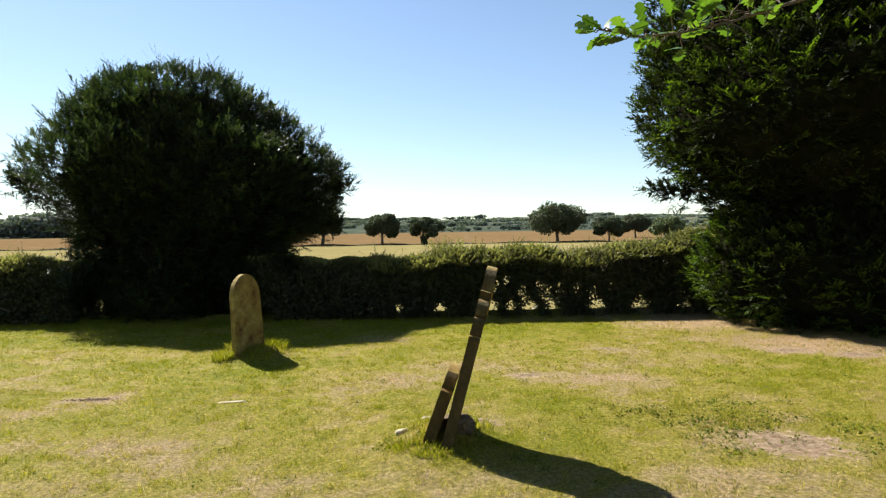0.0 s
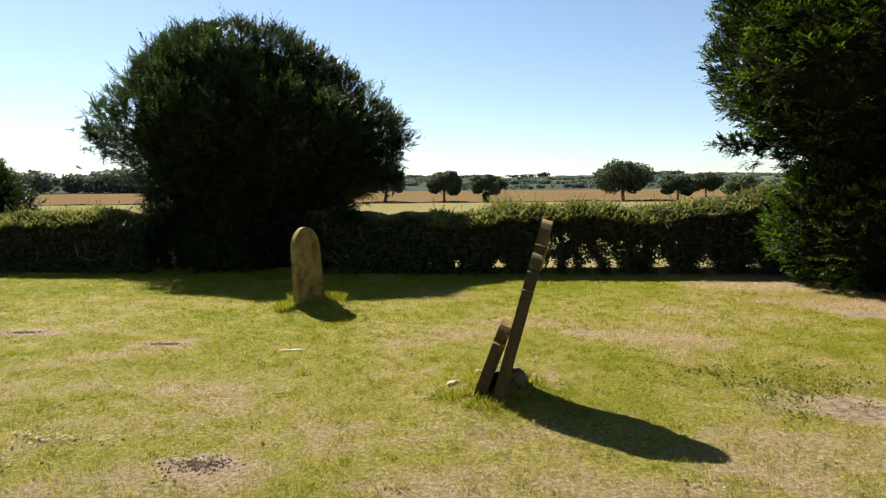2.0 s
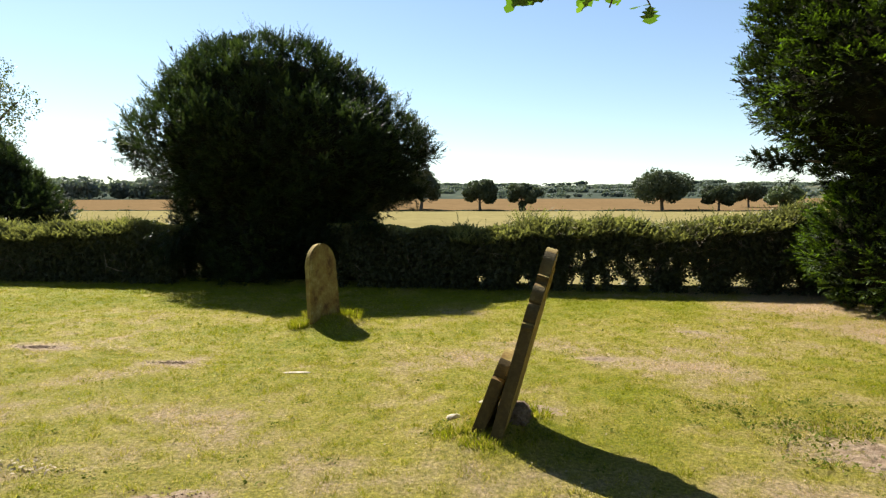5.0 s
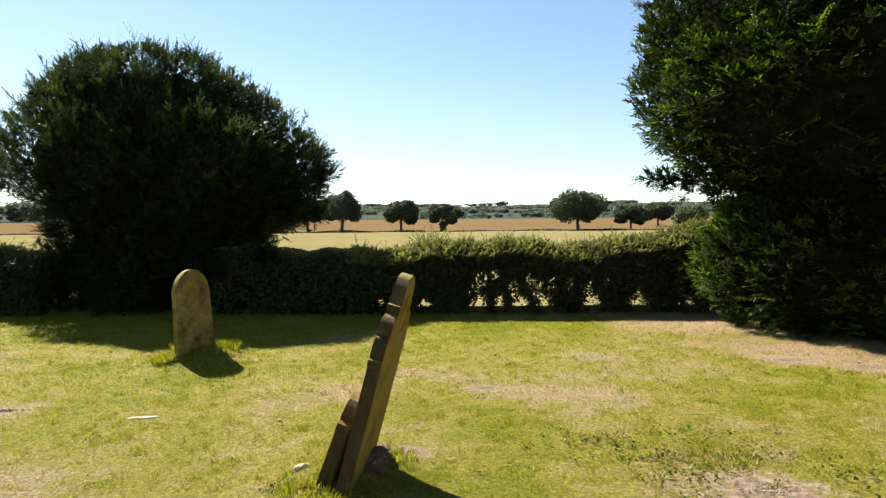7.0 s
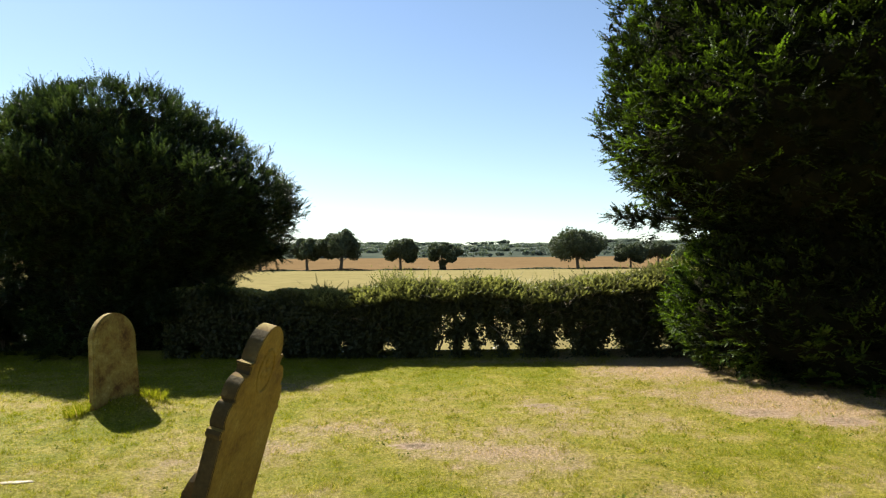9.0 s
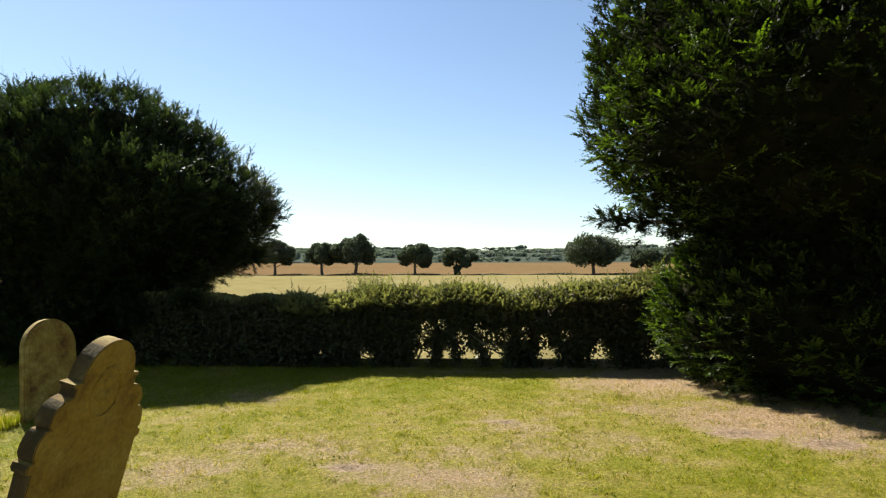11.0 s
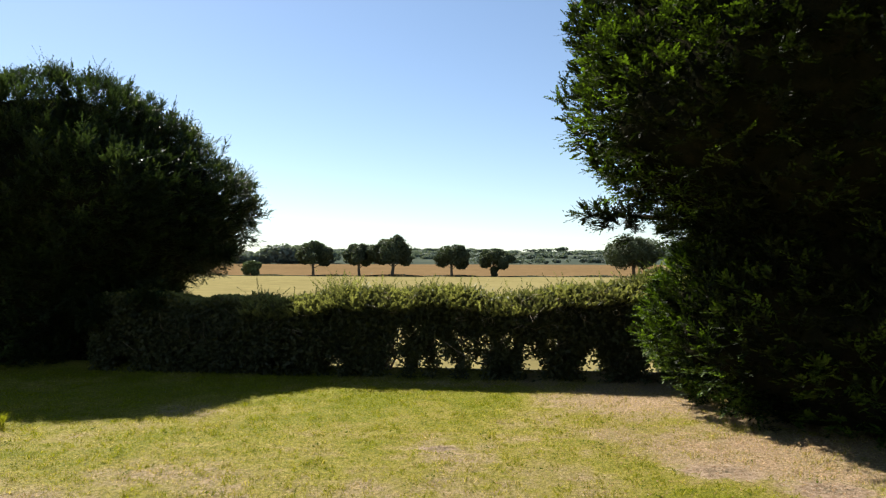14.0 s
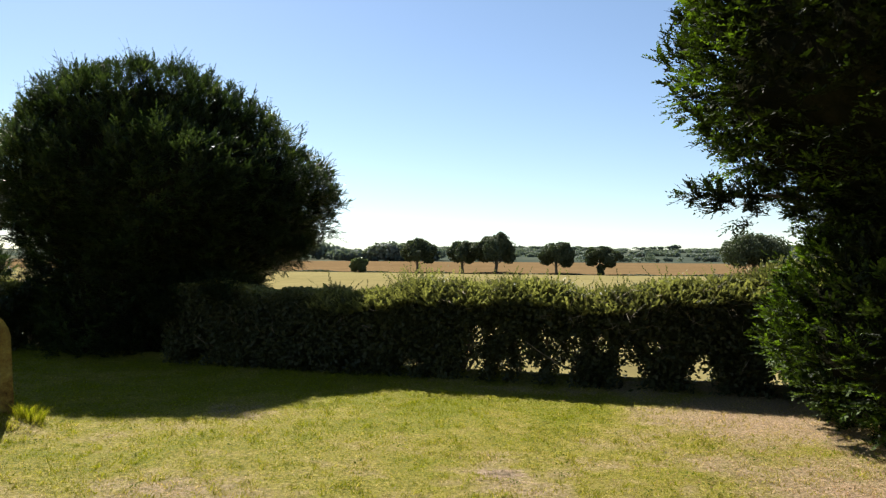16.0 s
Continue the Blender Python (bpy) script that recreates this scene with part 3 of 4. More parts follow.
# ---- yews ----
def crown_points(n, prof, ay, shell, seed, amp=0.13, arcs=None, sway=((0, 0), (1, 0))):
    """Points in the outer shell of a lumpy crown with radius profile [(z, r), ...], and their outward ways."""
    zs, rs = np.array(prof).T
    area = np.interp(np.linspace(zs[0], zs[-1], 200), zs, rs) + 0.25
    cz = np.linspace(zs[0], zs[-1], 200)
    z = np.interp(RNG.uniform(0, 1, n), np.cumsum(area) / area.sum(), cz)
    a = RNG.uniform(0, 2 * np.pi, n) if arcs is None else RNG.uniform(arcs[0], arcs[1], n)
    r0 = np.interp(z, zs, rs)
    slope = np.interp(z + 0.2, zs, rs) - np.interp(z - 0.2, zs, rs)
    dirs = np.stack([np.cos(a), np.sin(a), 0.4 * z], -1)
    r = r0 * (1 + amp * lump(dirs, 2.2, seed) + 0.5 * amp * lump(dirs, 5.5, seed + 2) + 0.45 * amp * lump(np.stack([np.cos(a), np.sin(a), z / np.mean(rs)], -1), 9.0, seed + 5))
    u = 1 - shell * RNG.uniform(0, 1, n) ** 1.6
    P = np.stack([r * u * np.cos(a) + np.interp(z, *np.array(sway).T), r * u * ay * np.sin(a), z], -1)
    D = unit(np.stack([np.cos(a), np.sin(a), np.clip(-slope * 2.2, -0.5, 2.5)], -1))
    return P, D, u


def core_mesh(prof, ay, k, seed, amp=0.13, sway=((0, 0), (1, 0))):
    zs, rs = np.array(prof).T
    Z, A = np.meshgrid(np.linspace(zs[0] + 0.05, zs[-1] * 0.94, 36), np.linspace(0, 2 * np.pi, 48, endpoint=False), indexing="ij")
    dirs = np.stack([np.cos(A), np.sin(A), 0.4 * Z], -1)
    dome = np.sqrt(np.clip((zs[-1] * 0.945 - Z) / (zs[-1] * 0.08), 0.002, 1))
    R = np.interp(Z, zs, rs) * k * dome * (1 + amp * lump(dirs, 2.2, seed) + 0.12 * lump(dirs, 9, seed))
    V = np.stack([R * np.cos(A) + np.interp(Z, *np.array(sway).T), R * ay * np.sin(A), Z], -1).reshape(-1, 3)
    F = [(i * 48 + j, i * 48 + (j + 1) % 48, (i + 1) * 48 + (j + 1) % 48, (i + 1) * 48 + j) for i in range(35) for j in range(48)]
    return V, np.array(F)


def sprays(P, D, length, tone, needles, size, width, shoots=6):
    """Flat fans of shoots: a leader along D and side shoots that leave it by turns."""
    N = len(P)
    D = unit(D)
    up = np.tile([0, 0, 1.0], (N, 1)) + RNG.normal(0, 0.5, (N, 3))
    side = unit(np.cross(D, up))
    Ps, Ds, Ls, Ts = [], [], [], []
    for k in range(shoots):
        u = 0.08 + 0.6 * k / (shoots - 1) if k < shoots - 1 else 0.35
        sg = 0.0 if k == shoots - 1 else (0.85 if k % 2 else -0.85)
        jit = RNG.normal(0, 0.22, (N, 3))
        Ps.append(P + D * (u * length)[:, None])
        Ds.append(D + side * sg + jit)
        Ls.append(length * (0.62 - 0.3 * u) * RNG.uniform(0.7, 1.2, N))
        Ts.append(tone + 0.12 * u)
    return sprigs(np.concatenate(Ps), np.concatenate(Ds), np.concatenate(Ls), needles, size, width, np.concatenate(Ts))


def yew(at, prof, ay, seed, n, mat, label, amp, needles=9, size=0.06, width=0.018, length=(0.25, 0.5), arcs=None, lift=0.7, tufts=(), core=0.83, sway=((0, 0), (1, 0)), leaders=0, reach=(0.28, 0.5), lit_skirt=0.0, airy=None, boughs=0, plume=(0.4, 0.8), fresh=0.0):
    tree = thing("yew_tree", pose(*at), label, "tree")
    h = prof[-1][0]
    trunk = [wander((0, 0, -0.1), (0.1, 0.1, h * 0.75), 0.32, 0.08, 9, 0.5)]
    V, F = tubes(trunk, 10)
    trunk_ob = child("trunk", raw_mesh("trunk", V, F, M_BARK, smooth=True), tree)
    for k in range(16):
        a, z0 = k * 2.4, 0.4 + 0.035 * k * h
        z1 = min(z0 + 0.8, h * 0.9)
        r = np.interp(z1, *np.array(prof).T) * 0.68
        V, F = tubes([wander((0.05, 0.05, z0), (r * math.cos(a), r * ay * math.sin(a), z1), 0.1, 0.02, 7, 0.5)], 6)
        child("limb", raw_mesh("limb", V, F, M_BARK, smooth=True), trunk_ob)
    # near-black shell fills the crown; the shade inside is its colour
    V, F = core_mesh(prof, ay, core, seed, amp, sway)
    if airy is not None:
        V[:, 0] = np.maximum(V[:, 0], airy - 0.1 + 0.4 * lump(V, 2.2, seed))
    child("inner_crown", raw_mesh("inner_crown", V, F, M_CORE), tree, "near-black inner shell, the shade among dense twigs put into its colour")
    P, D, u = crown_points(n, prof, ay, 0.22, seed, amp, arcs, sway)
    if arcs:
        P2, D2, u2 = crown_points(n // 6, prof, ay, 0.22, seed, amp, None, sway)
        P, D, u = np.concatenate([P, P2]), np.concatenate([D, D2]), np.concatenate([u, u2])
    n = len(P)
    keep = (lump(P, 2.6, seed + 1) > -0.48) & (lump(P, 5.5, seed + 3) > -0.5)
    if airy is not None:
        thin = (P[:, 0] < airy - 0.1) & (P[:, 2] > 1.2)
        keep &= ~thin | (lump(P, 3.2, seed + 6) + RNG.normal(0, 0.15, n) > 0.14)
    clumpy = 0.5 + 0.5 * lump(P, 1.9, seed + 4)
    L = RNG.uniform(*length, n) * (0.55 + 0.9 * clumpy) * (1 + 0.5 * (RNG.uniform(0, 1, n) > 0.94))
    D = D + np.array([0, 0, lift]) + RNG.normal(0, 0.38, P.shape)
    # inner needles darker, crown shade put into tone; low skirt lighter, as lit
    tone = np.clip((u - 0.75) * 1.9 + fresh + 0.3 * lump(P, 1.1, seed) + 0.28 * lump(P, 3.6, seed) + lit_skirt * np.clip((2.2 - P[:, 2]) / 0.8, 0, 1), 0, 1)
    P, D, L, tone = P[keep], D[keep], L[keep], tone[keep]
    # leaders get a lighter tone, like tips that catch the sun
    if leaders:
        P2, D2, u2 = crown_points(leaders, prof, ay, 0.06, seed, amp, arcs, sway)
        P, D = np.concatenate([P, P2]), np.concatenate([D, D2 + np.array([0, 0, lift]) + RNG.normal(0, 0.3, P2.shape)])
        L = np.concatenate([L, RNG.uniform(*reach, leaders)])
        tone = np.concatenate([tone, RNG.uniform(0.35, 0.85, leaders)])
    # plumes: a long needled leader with short side shoots that shrink to its tip
    P2, D2, _ = crown_points(boughs, prof, ay, 0.12, seed, amp, arcs, sway)
    D2 = unit(D2 + np.array([0, 0, 0.8 * lift]) + RNG.normal(0, 0.3, P2.shape))
    ok = (P2[:, 2] > 0.5) & ((P2[:, 0] > (-99 if airy is None else airy)) | (RNG.uniform(0, 1, boughs) < 0.28))
    P2, D2 = P2[ok], D2[ok]
    ln = RNG.uniform(*plume, len(P2)) * RNG.uniform(0.6, 1.0, len(P2))
    shade = RNG.uniform(0.1, 0.42, len(P2))
    plumes = [(P2 - D2 * (0.2 * ln)[:, None], D2, ln, shade)]
    side = unit(np.cross(D2, RNG.normal(0, 1, D2.shape)))
    back = np.cross(D2, side)
    for k in range(9):
        u = 0.05 + 0.085 * k
        way = side * math.cos(2.4 * k) + back * math.sin(2.4 * k)
        plumes.append((P2 + D2 * ((u - 0.2) * ln)[:, None], D2 + way * RNG.uniform(0.5, 0.9) + RNG.normal(0, 0.12, D2.shape), ln * (0.42 - 0.36 * u) * RNG.uniform(0.7, 1.2, len(P2)), shade))
    for a, b, m, spread in tufts:
        a, b = np.array(a) - at, np.array(b) - at
        t = RNG.uniform(0, 1, m)[:, None]
        V, F = tubes([wander(a - (b - a) * 0.6, b, 0.03, 0.006, 6, 0.1)], 5)
        child("limb", raw_mesh("limb", V, F, M_BARK, smooth=True), trunk_ob)
        P = np.concatenate([P, a + (b - a) * t + RNG.normal(0, spread, (m, 3)) * (1.1 - t)])
        D = np.concatenate([D, unit(b - a) + RNG.normal(0, 0.55, (m, 3))])
        L = np.concatenate([L, RNG.uniform(0.18, 0.4, m)])
        tone = np.concatenate([tone, np.full(m, 0.3)])
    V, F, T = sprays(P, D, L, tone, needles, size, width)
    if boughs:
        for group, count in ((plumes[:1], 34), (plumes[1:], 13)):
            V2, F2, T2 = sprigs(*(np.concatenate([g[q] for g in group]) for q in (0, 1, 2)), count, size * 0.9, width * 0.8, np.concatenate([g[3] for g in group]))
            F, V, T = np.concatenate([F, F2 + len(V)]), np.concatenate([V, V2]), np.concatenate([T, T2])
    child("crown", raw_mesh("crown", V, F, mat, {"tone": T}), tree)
    return tree


LEFT_PROF = [(0.0, 2.1), (0.6, 2.15), (1.4, 2.2), (1.8, 2.6), (2.2, 2.85), (2.5, 3.05), (3.0, 3.2), (3.45, 3.05), (3.8, 2.65), (4.3, 2.3), (4.85, 1.7), (5.15, 1.1), (5.28, 0.25)]
RIGHT_PROF = [(0.0, 3.2), (0.4, 3.65), (0.8, 3.95), (1.4, 3.85), (1.9, 3.55), (2.3, 3.95), (2.8, 4.45), (3.2, 4.85), (3.8, 4.95), (4.6, 4.75), (5.6, 4.45), (6.5, 4.0), (8.0, 3.4), (9.3, 1.9), (9.9, 0.2)]
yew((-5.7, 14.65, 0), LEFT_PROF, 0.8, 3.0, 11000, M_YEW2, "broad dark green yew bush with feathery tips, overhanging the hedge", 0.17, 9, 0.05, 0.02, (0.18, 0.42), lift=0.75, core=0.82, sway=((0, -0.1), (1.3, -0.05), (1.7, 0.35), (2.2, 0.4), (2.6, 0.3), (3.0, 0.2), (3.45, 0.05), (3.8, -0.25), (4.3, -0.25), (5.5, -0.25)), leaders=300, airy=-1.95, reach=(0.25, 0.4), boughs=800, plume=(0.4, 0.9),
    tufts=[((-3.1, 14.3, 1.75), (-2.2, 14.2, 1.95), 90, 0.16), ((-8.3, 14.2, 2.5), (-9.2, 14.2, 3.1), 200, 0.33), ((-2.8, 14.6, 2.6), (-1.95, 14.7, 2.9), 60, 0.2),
            # extra dark tufts over the hedge ends stand in for deep shade
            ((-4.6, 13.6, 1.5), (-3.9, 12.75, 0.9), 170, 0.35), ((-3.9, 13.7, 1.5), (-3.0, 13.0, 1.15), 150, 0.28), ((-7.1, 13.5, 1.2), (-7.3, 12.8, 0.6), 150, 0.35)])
yew((8.6, 11.3, 0), RIGHT_PROF, 0.78, 1.0, 12500, M_YEW, "tall dense dark green yew sweeping down to the ground", 0.08, 9, 0.044, 0.028, (0.16, 0.33), (1.7, 5.9), 0.6, leaders=500, lit_skirt=0.2, boughs=900, plume=(0.25, 0.5), fresh=0.03, core=0.88,
    tufts=[((4.7, 11.7, 2.35), (3.9, 11.8, 2.4), 70, 0.12)])
FAR_PROF = [(0.8, 2.7), (1.5, 3.0), (2.1, 2.4), (2.8, 1.7), (3.5, 1.0), (4.0, 0.5), (4.3, 0.1)]
yew((-16.5, 17.2, 0), FAR_PROF, 0.8, 6.0, 3500, M_YEW2, "dark green conifer bush behind the hedge", 0.1, 9, 0.08, 0.024, boughs=150)


# ---- hedge ----
GAPS = [(-3.42, 0.2, 0.17), (-1.47, 0.06, 0.1), (-0.87, 0.1, 0.13), (0.01, 0.15, 0.13), (1.02, 0.19, 0.2), (1.44, 0.1, 0.22), (1.82, 0.2, 0.18), (2.3, 0.16, 0.24), (3.2, 0.22, 0.2), (4.08, 0.2, 0.18), (5.0, 0.15, 0.13)]
LACE = [(1.1, 0.62, 0.14), (1.35, 0.72, 0.1), (2.15, 0.45, 0.15), (2.45, 0.52, 0.13), (3.15, 0.42, 0.14), (4.1, 0.36, 0.12), (2.0, 0.66, 0.1), (2.8, 0.55, 0.12), (3.5, 0.52, 0.1), (1.7, 0.45, 0.13), (0.95, 0.4, 0.12), (5.0, 0.3, 0.1)]


def hedge_top(x):
    return (1.25 + 0.05 * np.sin(x * 1.3) + 0.04 * np.sin(x * 3.7 + 1) + 0.02 * np.sin(x * 9.1) + 0.28 * np.clip((x - 3.0) / 2.0, 0, 1) + 0.06 * np.clip((x + 1) / 2, 0, 1))


def build_hedge():
    hedge = thing("hedge", pose(0, 13.35, 0), "clipped leafy hedge with bare stems and gaps below", "hedge")
    n = 270000
    x = RNG.uniform(-15, 6.8, n)
    top = hedge_top(x)
    z = top * (1 - RNG.uniform(0, 1, n) ** 1.1 * 0.98)
    half = 0.52 + 0.07 * lump(np.stack([x, z, 0 * x], -1), 2.5, 4.0) - 0.26 * np.clip((z - top + 0.4) / 0.4, 0, 1) ** 1.5
    y = half * np.sign(RNG.uniform(-1, 1, n)) * RNG.uniform(0, 1, n) ** 0.6
    keep = np.ones(n, bool)
    for gx, gw, gh in GAPS:
        q = ((x - gx) / (1.05 * gw)) ** 2 + ((z - 0.15) / (1.0 * gh)) ** 2
        keep &= q > RNG.uniform(0.2, 1.3, n)
    for gx, gz, gr in LACE:
        keep &= (((x - gx) / gr) ** 2 + ((z - gz) / (1.3 * gr)) ** 2 > 1) | (RNG.uniform(0, 1, n) < 0.35)
    keep &= (x < -7.3) | (x > -4.0)
    keep &= (x > -7.5) | (RNG.uniform(0, 1, n) > 0.12)
    thin = (x > 1.5) & (x < 4.7) & (z > 0.1) & (z < 0.6)
    keep &= ~(thin & (RNG.uniform(0, 1, n) < 0.08))
    x, y, z, top = x[keep], y[keep], z[keep], top[keep]
    P = np.stack([x, y, z], -1)
    # sunlit top and shaded lower face are put into the leaf tone
    lit_band = np.where(x < -7.3, 0.42, np.where(x > 0, 0.34, 0.24))
    tone = np.clip(0.02 + 0.88 * np.clip((z - top + lit_band) / lit_band, 0, 1) + 0.2 * lump(P, 2.0, 1.0), 0, 1)
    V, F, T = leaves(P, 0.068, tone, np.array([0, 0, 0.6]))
    # dense inner growth, its shade put into the darkest tone
    m = 60000
    x = RNG.uniform(-15, 6.8, m)
    z = RNG.uniform(0.06, 1, m) * (hedge_top(x) - 0.16)
    keep = (x < -7.3) | (x > -4.0)
    for gx, gw, gh in GAPS:
        keep &= ((x - gx) / (1.2 * gw)) ** 2 + ((z - 0.16) / (1.2 * gh)) ** 2 > 1
    for gx, gz, gr in LACE:
        keep &= ((x - gx) / gr) ** 2 + ((z - gz) / (1.3 * gr)) ** 2 > 1
    P = np.stack([x, RNG.uniform(-0.3, 0.3, m), z], -1)[keep]
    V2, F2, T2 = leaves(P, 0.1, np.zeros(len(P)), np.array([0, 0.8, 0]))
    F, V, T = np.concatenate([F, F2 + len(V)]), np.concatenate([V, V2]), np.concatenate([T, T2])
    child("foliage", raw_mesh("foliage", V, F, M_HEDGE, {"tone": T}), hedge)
    # upright leafy shoots on top
    m = 15000
    x = RNG.uniform(-15, 6.8, m)
    # pale shoots left out beside the yew to darken its shaded stretch
    x = x[(x < -8.3) | (x > -1.4)]
    m = len(x)
    y = RNG.uniform(-0.55, 0.45, m)
    P = np.stack([x, y, hedge_top(x) - 0.06 - 0.7 * np.clip(np.abs(y) - 0.22, 0, 1)], -1)
    D = np.stack([RNG.normal(0, 0.8, m), RNG.normal(0, 0.6, m) + 1.5 * y, np.full(m, 0.8)], -1)
    L = RNG.uniform(0.07, 0.18, m) + 0.2 * (RNG.uniform(0, 1, m) > 0.95) + 0.25 * (np.abs(x - 0.1) < 0.25) * (RNG.uniform(0, 1, m) > 0.7)
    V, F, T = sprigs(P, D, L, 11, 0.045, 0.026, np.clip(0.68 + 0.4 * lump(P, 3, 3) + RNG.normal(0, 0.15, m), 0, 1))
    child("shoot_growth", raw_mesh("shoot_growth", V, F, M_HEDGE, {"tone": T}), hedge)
    # bare twigs straying out of the clipped face
    for k in range(60):
        sx = RNG.uniform(-1.2, 6.4) if k % 3 else RNG.uniform(2.4, 5.6)
        sz = float(hedge_top(np.array(sx))) - RNG.uniform(0.1, 0.5)
        tip = (sx + RNG.normal(0, 0.25), RNG.uniform(-0.75, -0.52), sz + RNG.uniform(-0.12, 0.2))
        V, F = tubes([wander((sx, -0.4, sz), tip, 0.005, 0.0015, 8, 0.35)], 4)
        child("twig", raw_mesh("twig", V, F, M_TWIG, smooth=True), hedge)
    for k in range(105):
        sx = -14.8 + k * 0.205 + RNG.normal(0, 0.06)
        if any(abs(sx - g[0]) < g[1] * 0.55 for g in GAPS):
            continue
        if -7.3 < sx < -4.0:
            continue
        sy = RNG.normal(0, 0.12)
        r = RNG.uniform(0.014, 0.04)
        tz = RNG.uniform(0.5, 0.9)
        tx = sx + RNG.normal(0, 0.1)
        paths = [wander((sx, sy, -0.05), (tx, sy + RNG.normal(0, 0.1), tz), r, r * 0.5, 6, 0.25)]
        for b in range(7):
            q = (sx + (tx - sx) * 0.4, sy, tz * RNG.uniform(0.2, 0.7))
            paths.append(wander(q, (q[0] + RNG.normal(0, 0.3), q[1] + RNG.normal(0, 0.25), q[2] + RNG.uniform(0.2, 0.6)), r * 0.45, 0.004, 5, 0.25))
        V, F = tubes(paths, 5)
        child("stem", raw_mesh("stem", V, F, M_TWIG, smooth=True), hedge)


build_hedge()


# ---- trees in the fields ----
def field_tree(x, y, h, w, seed, lobes=11, bare=0.2, mat=M_OAK, name="oak_tree", label="mature field oak with rounded dark green crown", leaf=0.5, count=20000, ivy=False, group="oaks along the field edge"):
    z = float(land(np.array(float(x)), np.array(float(y))))
    tree = thing(name, pose(x, y, z), label, "tree", group)
    rs = np.random.default_rng(seed)
    V, F = tubes([wander((0, 0, -0.3), (0.1 * w * rs.normal() * 0.3, 0, h * 0.55), 0.045 * h, 0.022 * h, 6, 0.4)], 8)
    trunk_ob = child("trunk", raw_mesh("trunk", V, F, M_BARK, smooth=True), tree)
    cents, limbs = [], []
    for k in range(lobes):
        a = k * 2.4 + rs.uniform(0, 0.6)
        u = (k + 0.5) / lobes
        zc = h * (bare + 0.17 + (0.70 - bare - 0.08) * u ** 0.8)
        rr = 0.42 * w * math.sin(math.pi * (0.25 + 0.62 * u)) * rs.uniform(0.6, 1.15)
        cents.append((rr * math.cos(a), rr * math.sin(a), zc, w * rs.uniform(0.165, 0.23)))
        limbs.append(wander((0, 0, h * (0.2 + 0.25 * u)), cents[-1][:3], 0.012 * h, 0.004 * h, 5, 0.5))
    for limb in limbs:
        V, F = tubes([limb], 5)
        child("limb", raw_mesh("limb", V, F, M_BARK), trunk_ob)
    if ivy:
        cents += [(0.1, 0, h * 0.07, w * 0.10), (0, 0.1, h * 0.16, w * 0.10), (0.05, 0, h * 0.25, w * 0.11)]
    # smaller lobes round the large ones break the outline
    big = len(cents)
    for k in range(3 * lobes):
        c = cents[int(rs.integers(0, big))]
        d = rs.normal(0, 1, 3)
        d = d / np.linalg.norm(d)
        cents.append((c[0] + d[0] * c[3] * 0.95, c[1] + d[1] * c[3] * 0.95, max(c[2] + d[2] * c[3] * 0.55, h * (bare + 0.02)), c[3] * rs.uniform(0.3, 0.55)))
    C = np.array(cents)
    p = C[:, 3] ** 2 / (C[:, 3] ** 2).sum()
    i = RNG.choice(len(C), count, p=p)
    d = unit(RNG.normal(0, 1, (count, 3)))
    r = C[i, 3] * (0.35 + 0.7 * RNG.uniform(0, 1, count) ** 0.5) * (1 + 0.2 * lump(d, 3, seed))
    P = C[i, :3] + d * r[:, None] * np.array([1, 1, 0.85])
    # upper leaves lighter: sunlit crown tops put into the leaf tone
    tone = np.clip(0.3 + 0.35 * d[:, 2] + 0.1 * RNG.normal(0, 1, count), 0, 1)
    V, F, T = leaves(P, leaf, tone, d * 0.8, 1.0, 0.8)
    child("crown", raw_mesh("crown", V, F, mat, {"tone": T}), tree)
    return tree


FIELD_ROWS = [(-54.9, 10.3, 9.6, 11, False), (-41.6, 10.0, 8.3, 12, False), (-32.4, 11.7, 11.5, 13, False), (-15.8, 9.1, 8.6, 14, False),
              (-4.3, 8.2, 8.4, 15, True), (32.8, 11.3, 14.0, 16, False), (47.0, 7.2, 8.6, 17, False), (63.0, 6.8, 8.2, 18, True)]
for fx, fh, fw, fs, ivy in FIELD_ROWS:
    field_tree(fx, 180.0, fh, fw, fs, 18 if fw > 12 else 11, ivy=ivy, mat=M_PALE if fx == 63.0 else M_OAK)
field_tree(68.0, 225.0, 8.2, 9.5, 19)
field_tree(-72.0, 178.0, 4.4, 4.9, 22, bare=0.0, mat=M_PALE, name="field_bush", label="round pale green bush in the field", group="")
field_tree(-27.9, 29.0, 10.5, 6.0, 23, 14, 0.2, M_PALE, "birch_tree", "airy pale green tree behind the churchyard hedge", 0.11, 11000, group="")


def rough_strip(name, y0, n, x0, x1, h, label):
    """Uncut grass and weeds along a field edge."""
    x = RNG.uniform(x0, x1, n)
    k = np.clip(0.5 + 0.9 * lump(np.stack([x, 0 * x, 0 * x], -1), 0.13, 2.0), 0.15, 1.4)
    y = y0 + RNG.normal(0, 0.5, n)
    P = np.stack([x, y, land(x, y) + RNG.uniform(0, 1, n) * h * k], -1)
    V, F, T = leaves(P, 0.32, np.full(n, 0.2), np.array([0, -0.6, 0.9]), 1.0, 0.8)
    tagged(new(name, raw_mesh(name, V, F, M_OAK, {"tone": T})), label, "weeds", kind="stuff")


rough_strip("field_margin", 180.0, 20000, -190, 150, 0.55, "rough dark weeds along the edge of the brown field")


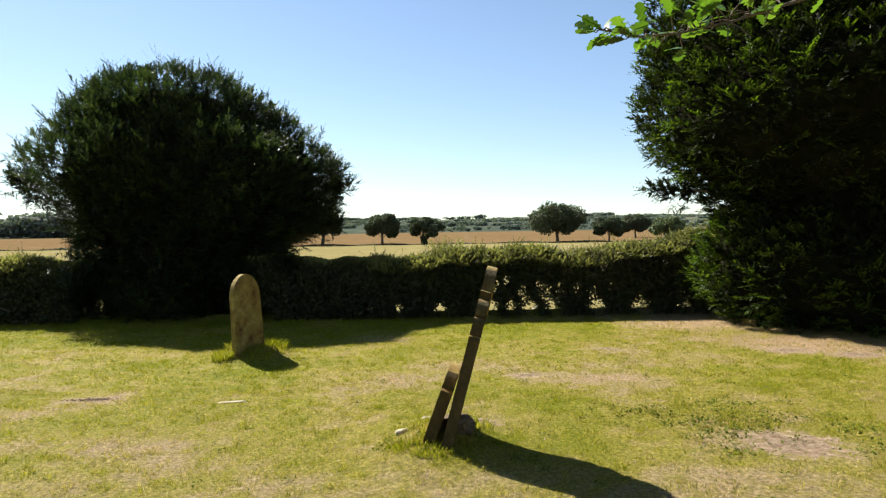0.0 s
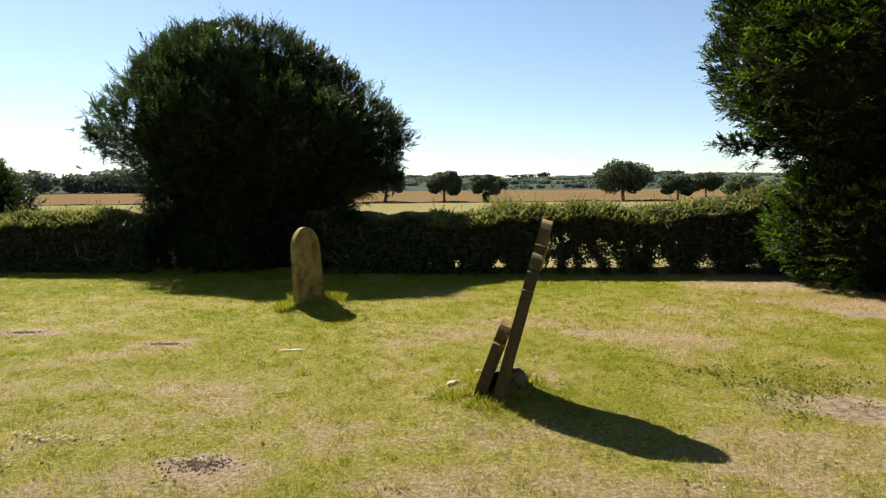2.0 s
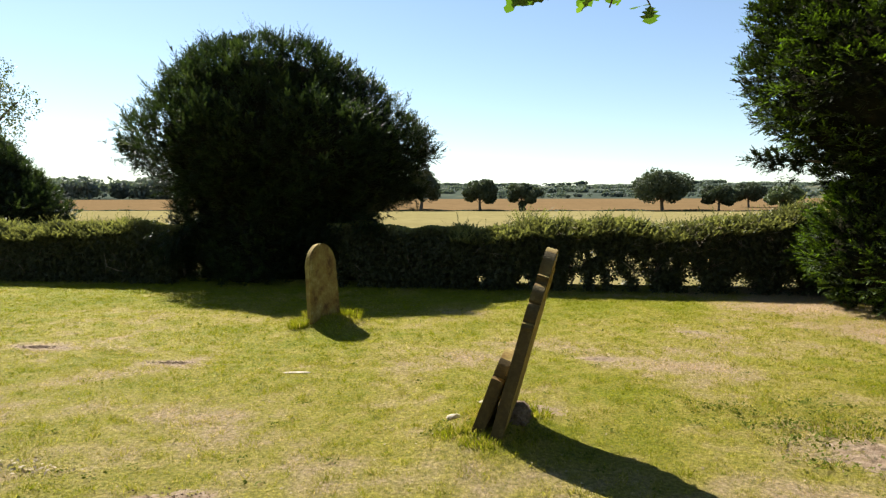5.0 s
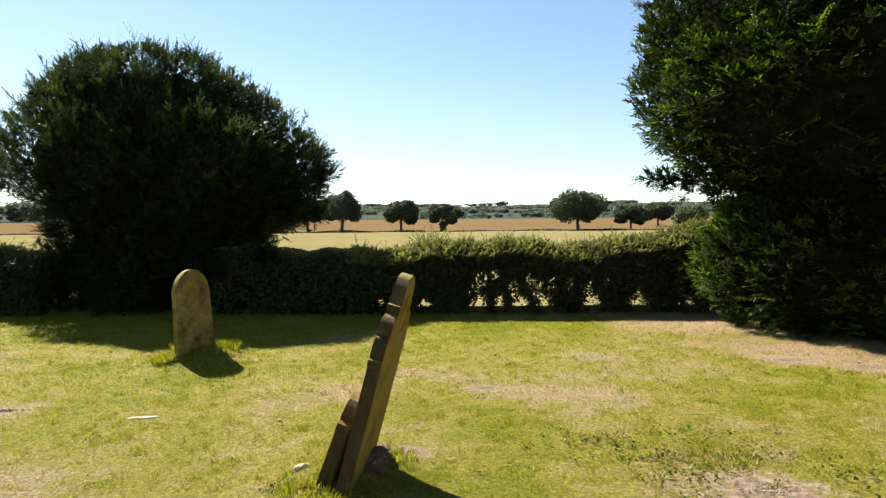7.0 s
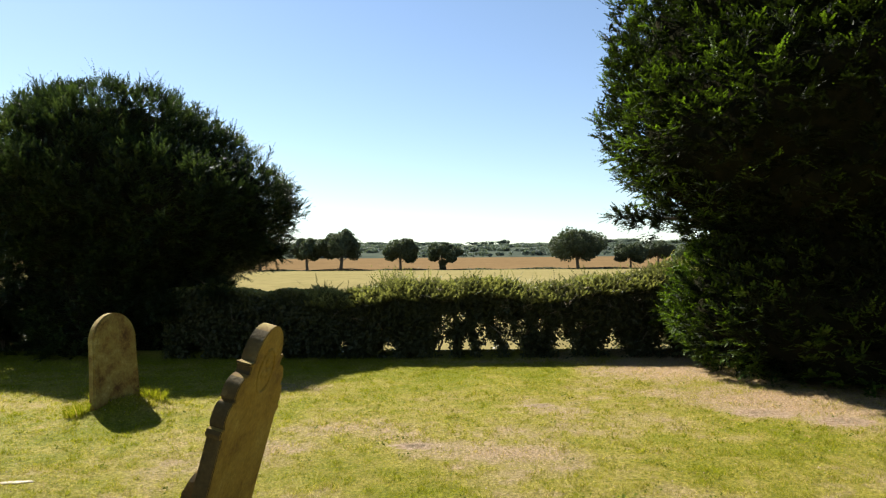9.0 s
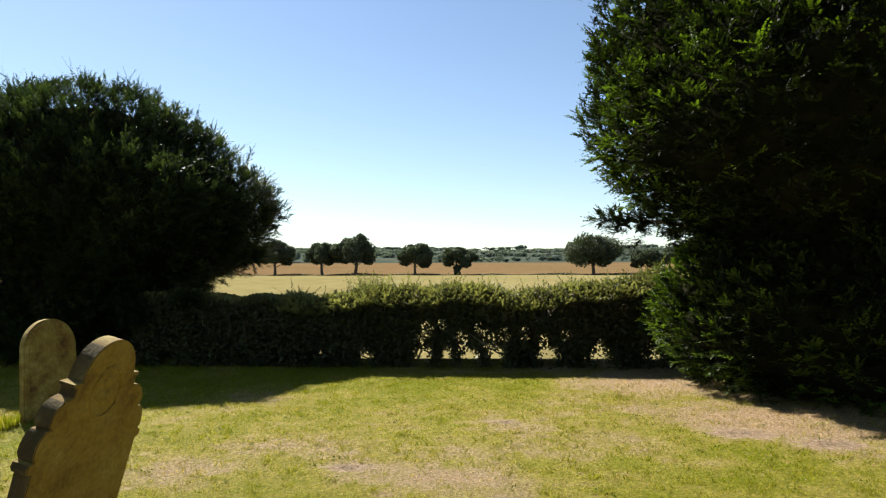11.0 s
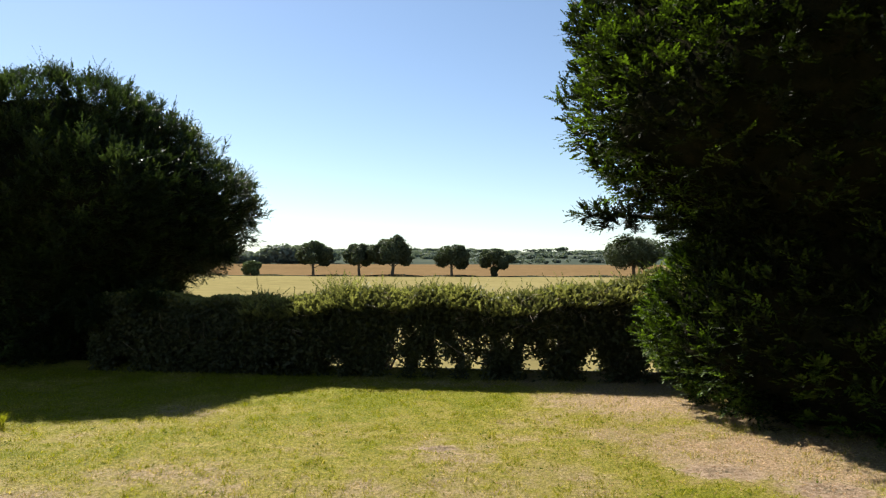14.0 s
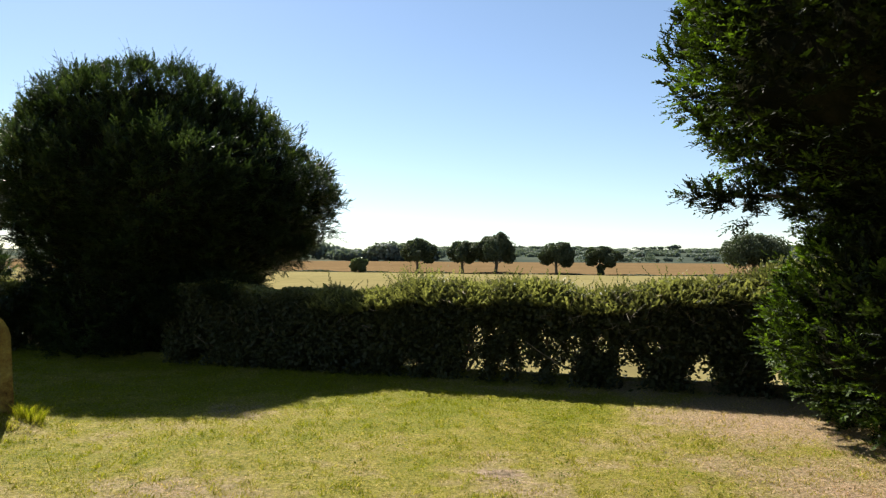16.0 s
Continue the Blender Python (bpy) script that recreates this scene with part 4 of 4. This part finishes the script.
def woodland(name, x0, x1, y, depth, h, n, clump, label, leaf=3.0, stretch=1.7, close=0.9):
    """Distant woods: many overlapping crowns of leaf clumps."""
    groups = max(4, clump // 9)
    gx, gy, g = RNG.uniform(x0, x1, groups), y + RNG.uniform(0, depth, groups), RNG.integers(0, groups, clump)
    spread = (x1 - x0) / groups
    cx, cy = gx[g] + RNG.normal(0, spread * close, clump), np.clip(gy[g] + RNG.normal(0, depth * 0.012, clump), y, y + depth)
    ch = h * RNG.uniform(0.45, 1.1, clump) * RNG.uniform(0.7, 1.2, groups)[g]
    base = land(cx, cy)
    i = RNG.integers(0, clump, n)
    d = unit(RNG.normal(0, 1, (n, 3)))
    d[:, 2] = np.abs(d[:, 2]) * np.where(RNG.uniform(0, 1, n) < 0.75, 1, -1)
    r = ch[i] * 0.46
    P = np.stack([cx[i], cy[i], base[i] + ch[i] * 0.5], -1) + d * r[:, None] * np.array([stretch, 1.0, 1.0]) * RNG.uniform(0.75, 1.05, (n, 1))
    # clump tops take a lighter tone, with light from above put in
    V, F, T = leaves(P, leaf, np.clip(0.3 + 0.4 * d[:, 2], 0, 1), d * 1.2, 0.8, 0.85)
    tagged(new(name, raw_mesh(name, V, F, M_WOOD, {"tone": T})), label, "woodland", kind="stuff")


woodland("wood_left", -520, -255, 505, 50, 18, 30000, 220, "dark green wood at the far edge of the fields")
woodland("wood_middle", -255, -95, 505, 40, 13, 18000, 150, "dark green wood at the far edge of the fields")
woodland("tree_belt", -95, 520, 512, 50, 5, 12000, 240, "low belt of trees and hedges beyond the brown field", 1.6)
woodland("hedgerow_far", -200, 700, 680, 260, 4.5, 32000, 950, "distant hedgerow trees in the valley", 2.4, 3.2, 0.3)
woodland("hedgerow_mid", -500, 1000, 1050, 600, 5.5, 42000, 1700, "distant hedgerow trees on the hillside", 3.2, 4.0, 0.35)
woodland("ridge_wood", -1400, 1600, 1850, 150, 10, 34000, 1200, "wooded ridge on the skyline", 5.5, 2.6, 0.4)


# ---- oak branch reaching in overhead ----
def oak_leaf(scale):
    """Outline of a lobed oak leaf along x, bent, as a fan of quads."""
    half = [(0.0, 0.012), (0.14, 0.05), (0.22, 0.16), (0.32, 0.09), (0.42, 0.24), (0.54, 0.13), (0.66, 0.30), (0.78, 0.17), (0.88, 0.22), (0.96, 0.11), (1.0, 0.02)]
    V, F = [], []
    for k, (u, w) in enumerate(half):
        zb = -0.10 * u * u
        V += [(u * scale, w * scale * 0.85, (zb + 0.10 * w) * scale), (u * scale, 0, zb * scale), (u * scale, -w * scale * 0.85, (zb + 0.10 * w) * scale)]
        if k:
            a = 3 * k
            F += [(a - 3, a - 2, a + 1, a), (a - 2, a - 1, a + 2, a + 1)]
    return np.array(V), np.array(F)


def overhead_oak():
    tree = thing("oak_tree", pose(5.2, -0.6, 0), "oak with a low leafy bough reaching over the lawn, its large unseen crown added to block sky light", "tree")
    V, F = tubes([wander((0, 0, -0.2), (0.1, 0.1, 10.5), 0.42, 0.08, 9, 0.5)], 12)
    trunk_ob = child("trunk", raw_mesh("trunk", V, F, M_BARK, smooth=True), tree)
    base = np.array([5.2, -0.6, 0])
    for k in range(9):
        a = k * 2.4
        end = (3.9 * math.cos(a), 3.9 * math.sin(a) - 0.8, 6.2 + 0.55 * k)
        V, F = tubes([wander((0.05, 0.05, 3.6 + 0.45 * k), end, 0.14, 0.03, 6, 0.8)], 6)
        child("limb", raw_mesh("limb", V, F, M_BARK, smooth=True), trunk_ob)
    # unseen crown, enlarged to block sky light from behind the camera
    d = unit(RNG.normal(0, 1, (26000, 3)))
    r = 5.2 * (1 + 0.25 * lump(d, 2.6, 3.0)) * RNG.uniform(0.3, 1.0, 26000) ** 0.4
    # tone rises towards the top, light from above put into it
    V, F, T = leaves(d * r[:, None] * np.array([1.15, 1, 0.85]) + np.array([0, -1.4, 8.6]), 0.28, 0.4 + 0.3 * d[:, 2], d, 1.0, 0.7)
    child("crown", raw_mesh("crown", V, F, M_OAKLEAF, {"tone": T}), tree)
    line = [(5.15, -0.5, 3.6, 0.09), (3.5, 0.1, 3.0, 0.04), (1.9, 0.7, 2.35, 0.014), (0.847, 1.049, 1.970, 0.0044), (0.606, 1.049, 1.888, 0.0032), (0.479, 1.049, 1.850, 0.0024), (0.388, 1.049, 1.831, 0.0020), (0.323, 1.045, 1.826, 0.0016), (0.260, 1.043, 1.838, 0.0010)]
    paths = [[(*(np.array(p[:3]) - base), p[3]) for p in line]]
    spots = []
    rs = np.random.default_rng(5)
    L = np.array(line)[:, :3]
    for k in range(66):
        u = 3.4 + 4.5 * rs.uniform(0, 1) ** 0.9 if k > 3 else 7.2 + 0.25 * k
        i = min(int(u), 7)
        p = L[i] + (L[i + 1] - L[i]) * (u - i)
        way = unit(np.array([rs.normal(-0.3, 0.7), rs.normal(0, 0.8), rs.normal(0.2 if u < 5.5 else 0.05, 0.55)]))
        q = p + way * rs.uniform(0.012, 0.052 if u < 6.4 else 0.014)
        paths.append([(*(p - base), 0.0014), (*((p + q) / 2 - base + [0, 0, 0.004]), 0.0012), (*(q - base), 0.0009)])
        spots.append((q, way, p[2] - 0.012))
    V, F = tubes(paths, 6)
    bough = child("bough", raw_mesh("bough", V, F, M_BARK, smooth=True), tree, "thin grey-brown bough and twigs")
    lv, lf = oak_leaf(1.0)
    for q, way, low in spots:
        for b in range(2):
            x = unit(way + rs.normal(0, 0.6, 3) + np.array([-0.2, 0, 0.05]))
            n = unit(np.array([0, 0, 1.0]) + rs.normal(0, 0.5, 3))
            y = unit(np.cross(n, x))
            n = np.cross(x, y)
            s = rs.uniform(0.032, 0.052)
            W = q - base + s * (lv[:, :1] * x + lv[:, 1:2] * y + lv[:, 2:3] * n)
            if W[:, 2].min() < low - 0.012:
                continue
            me = raw_mesh("leaf", W, lf, M_OAKLEAF, {"tone": np.full(len(W), rs.uniform(0.1, 1.0))}, smooth=True)
            child("leaf", me, bough)
    return tree


overhead_oak()
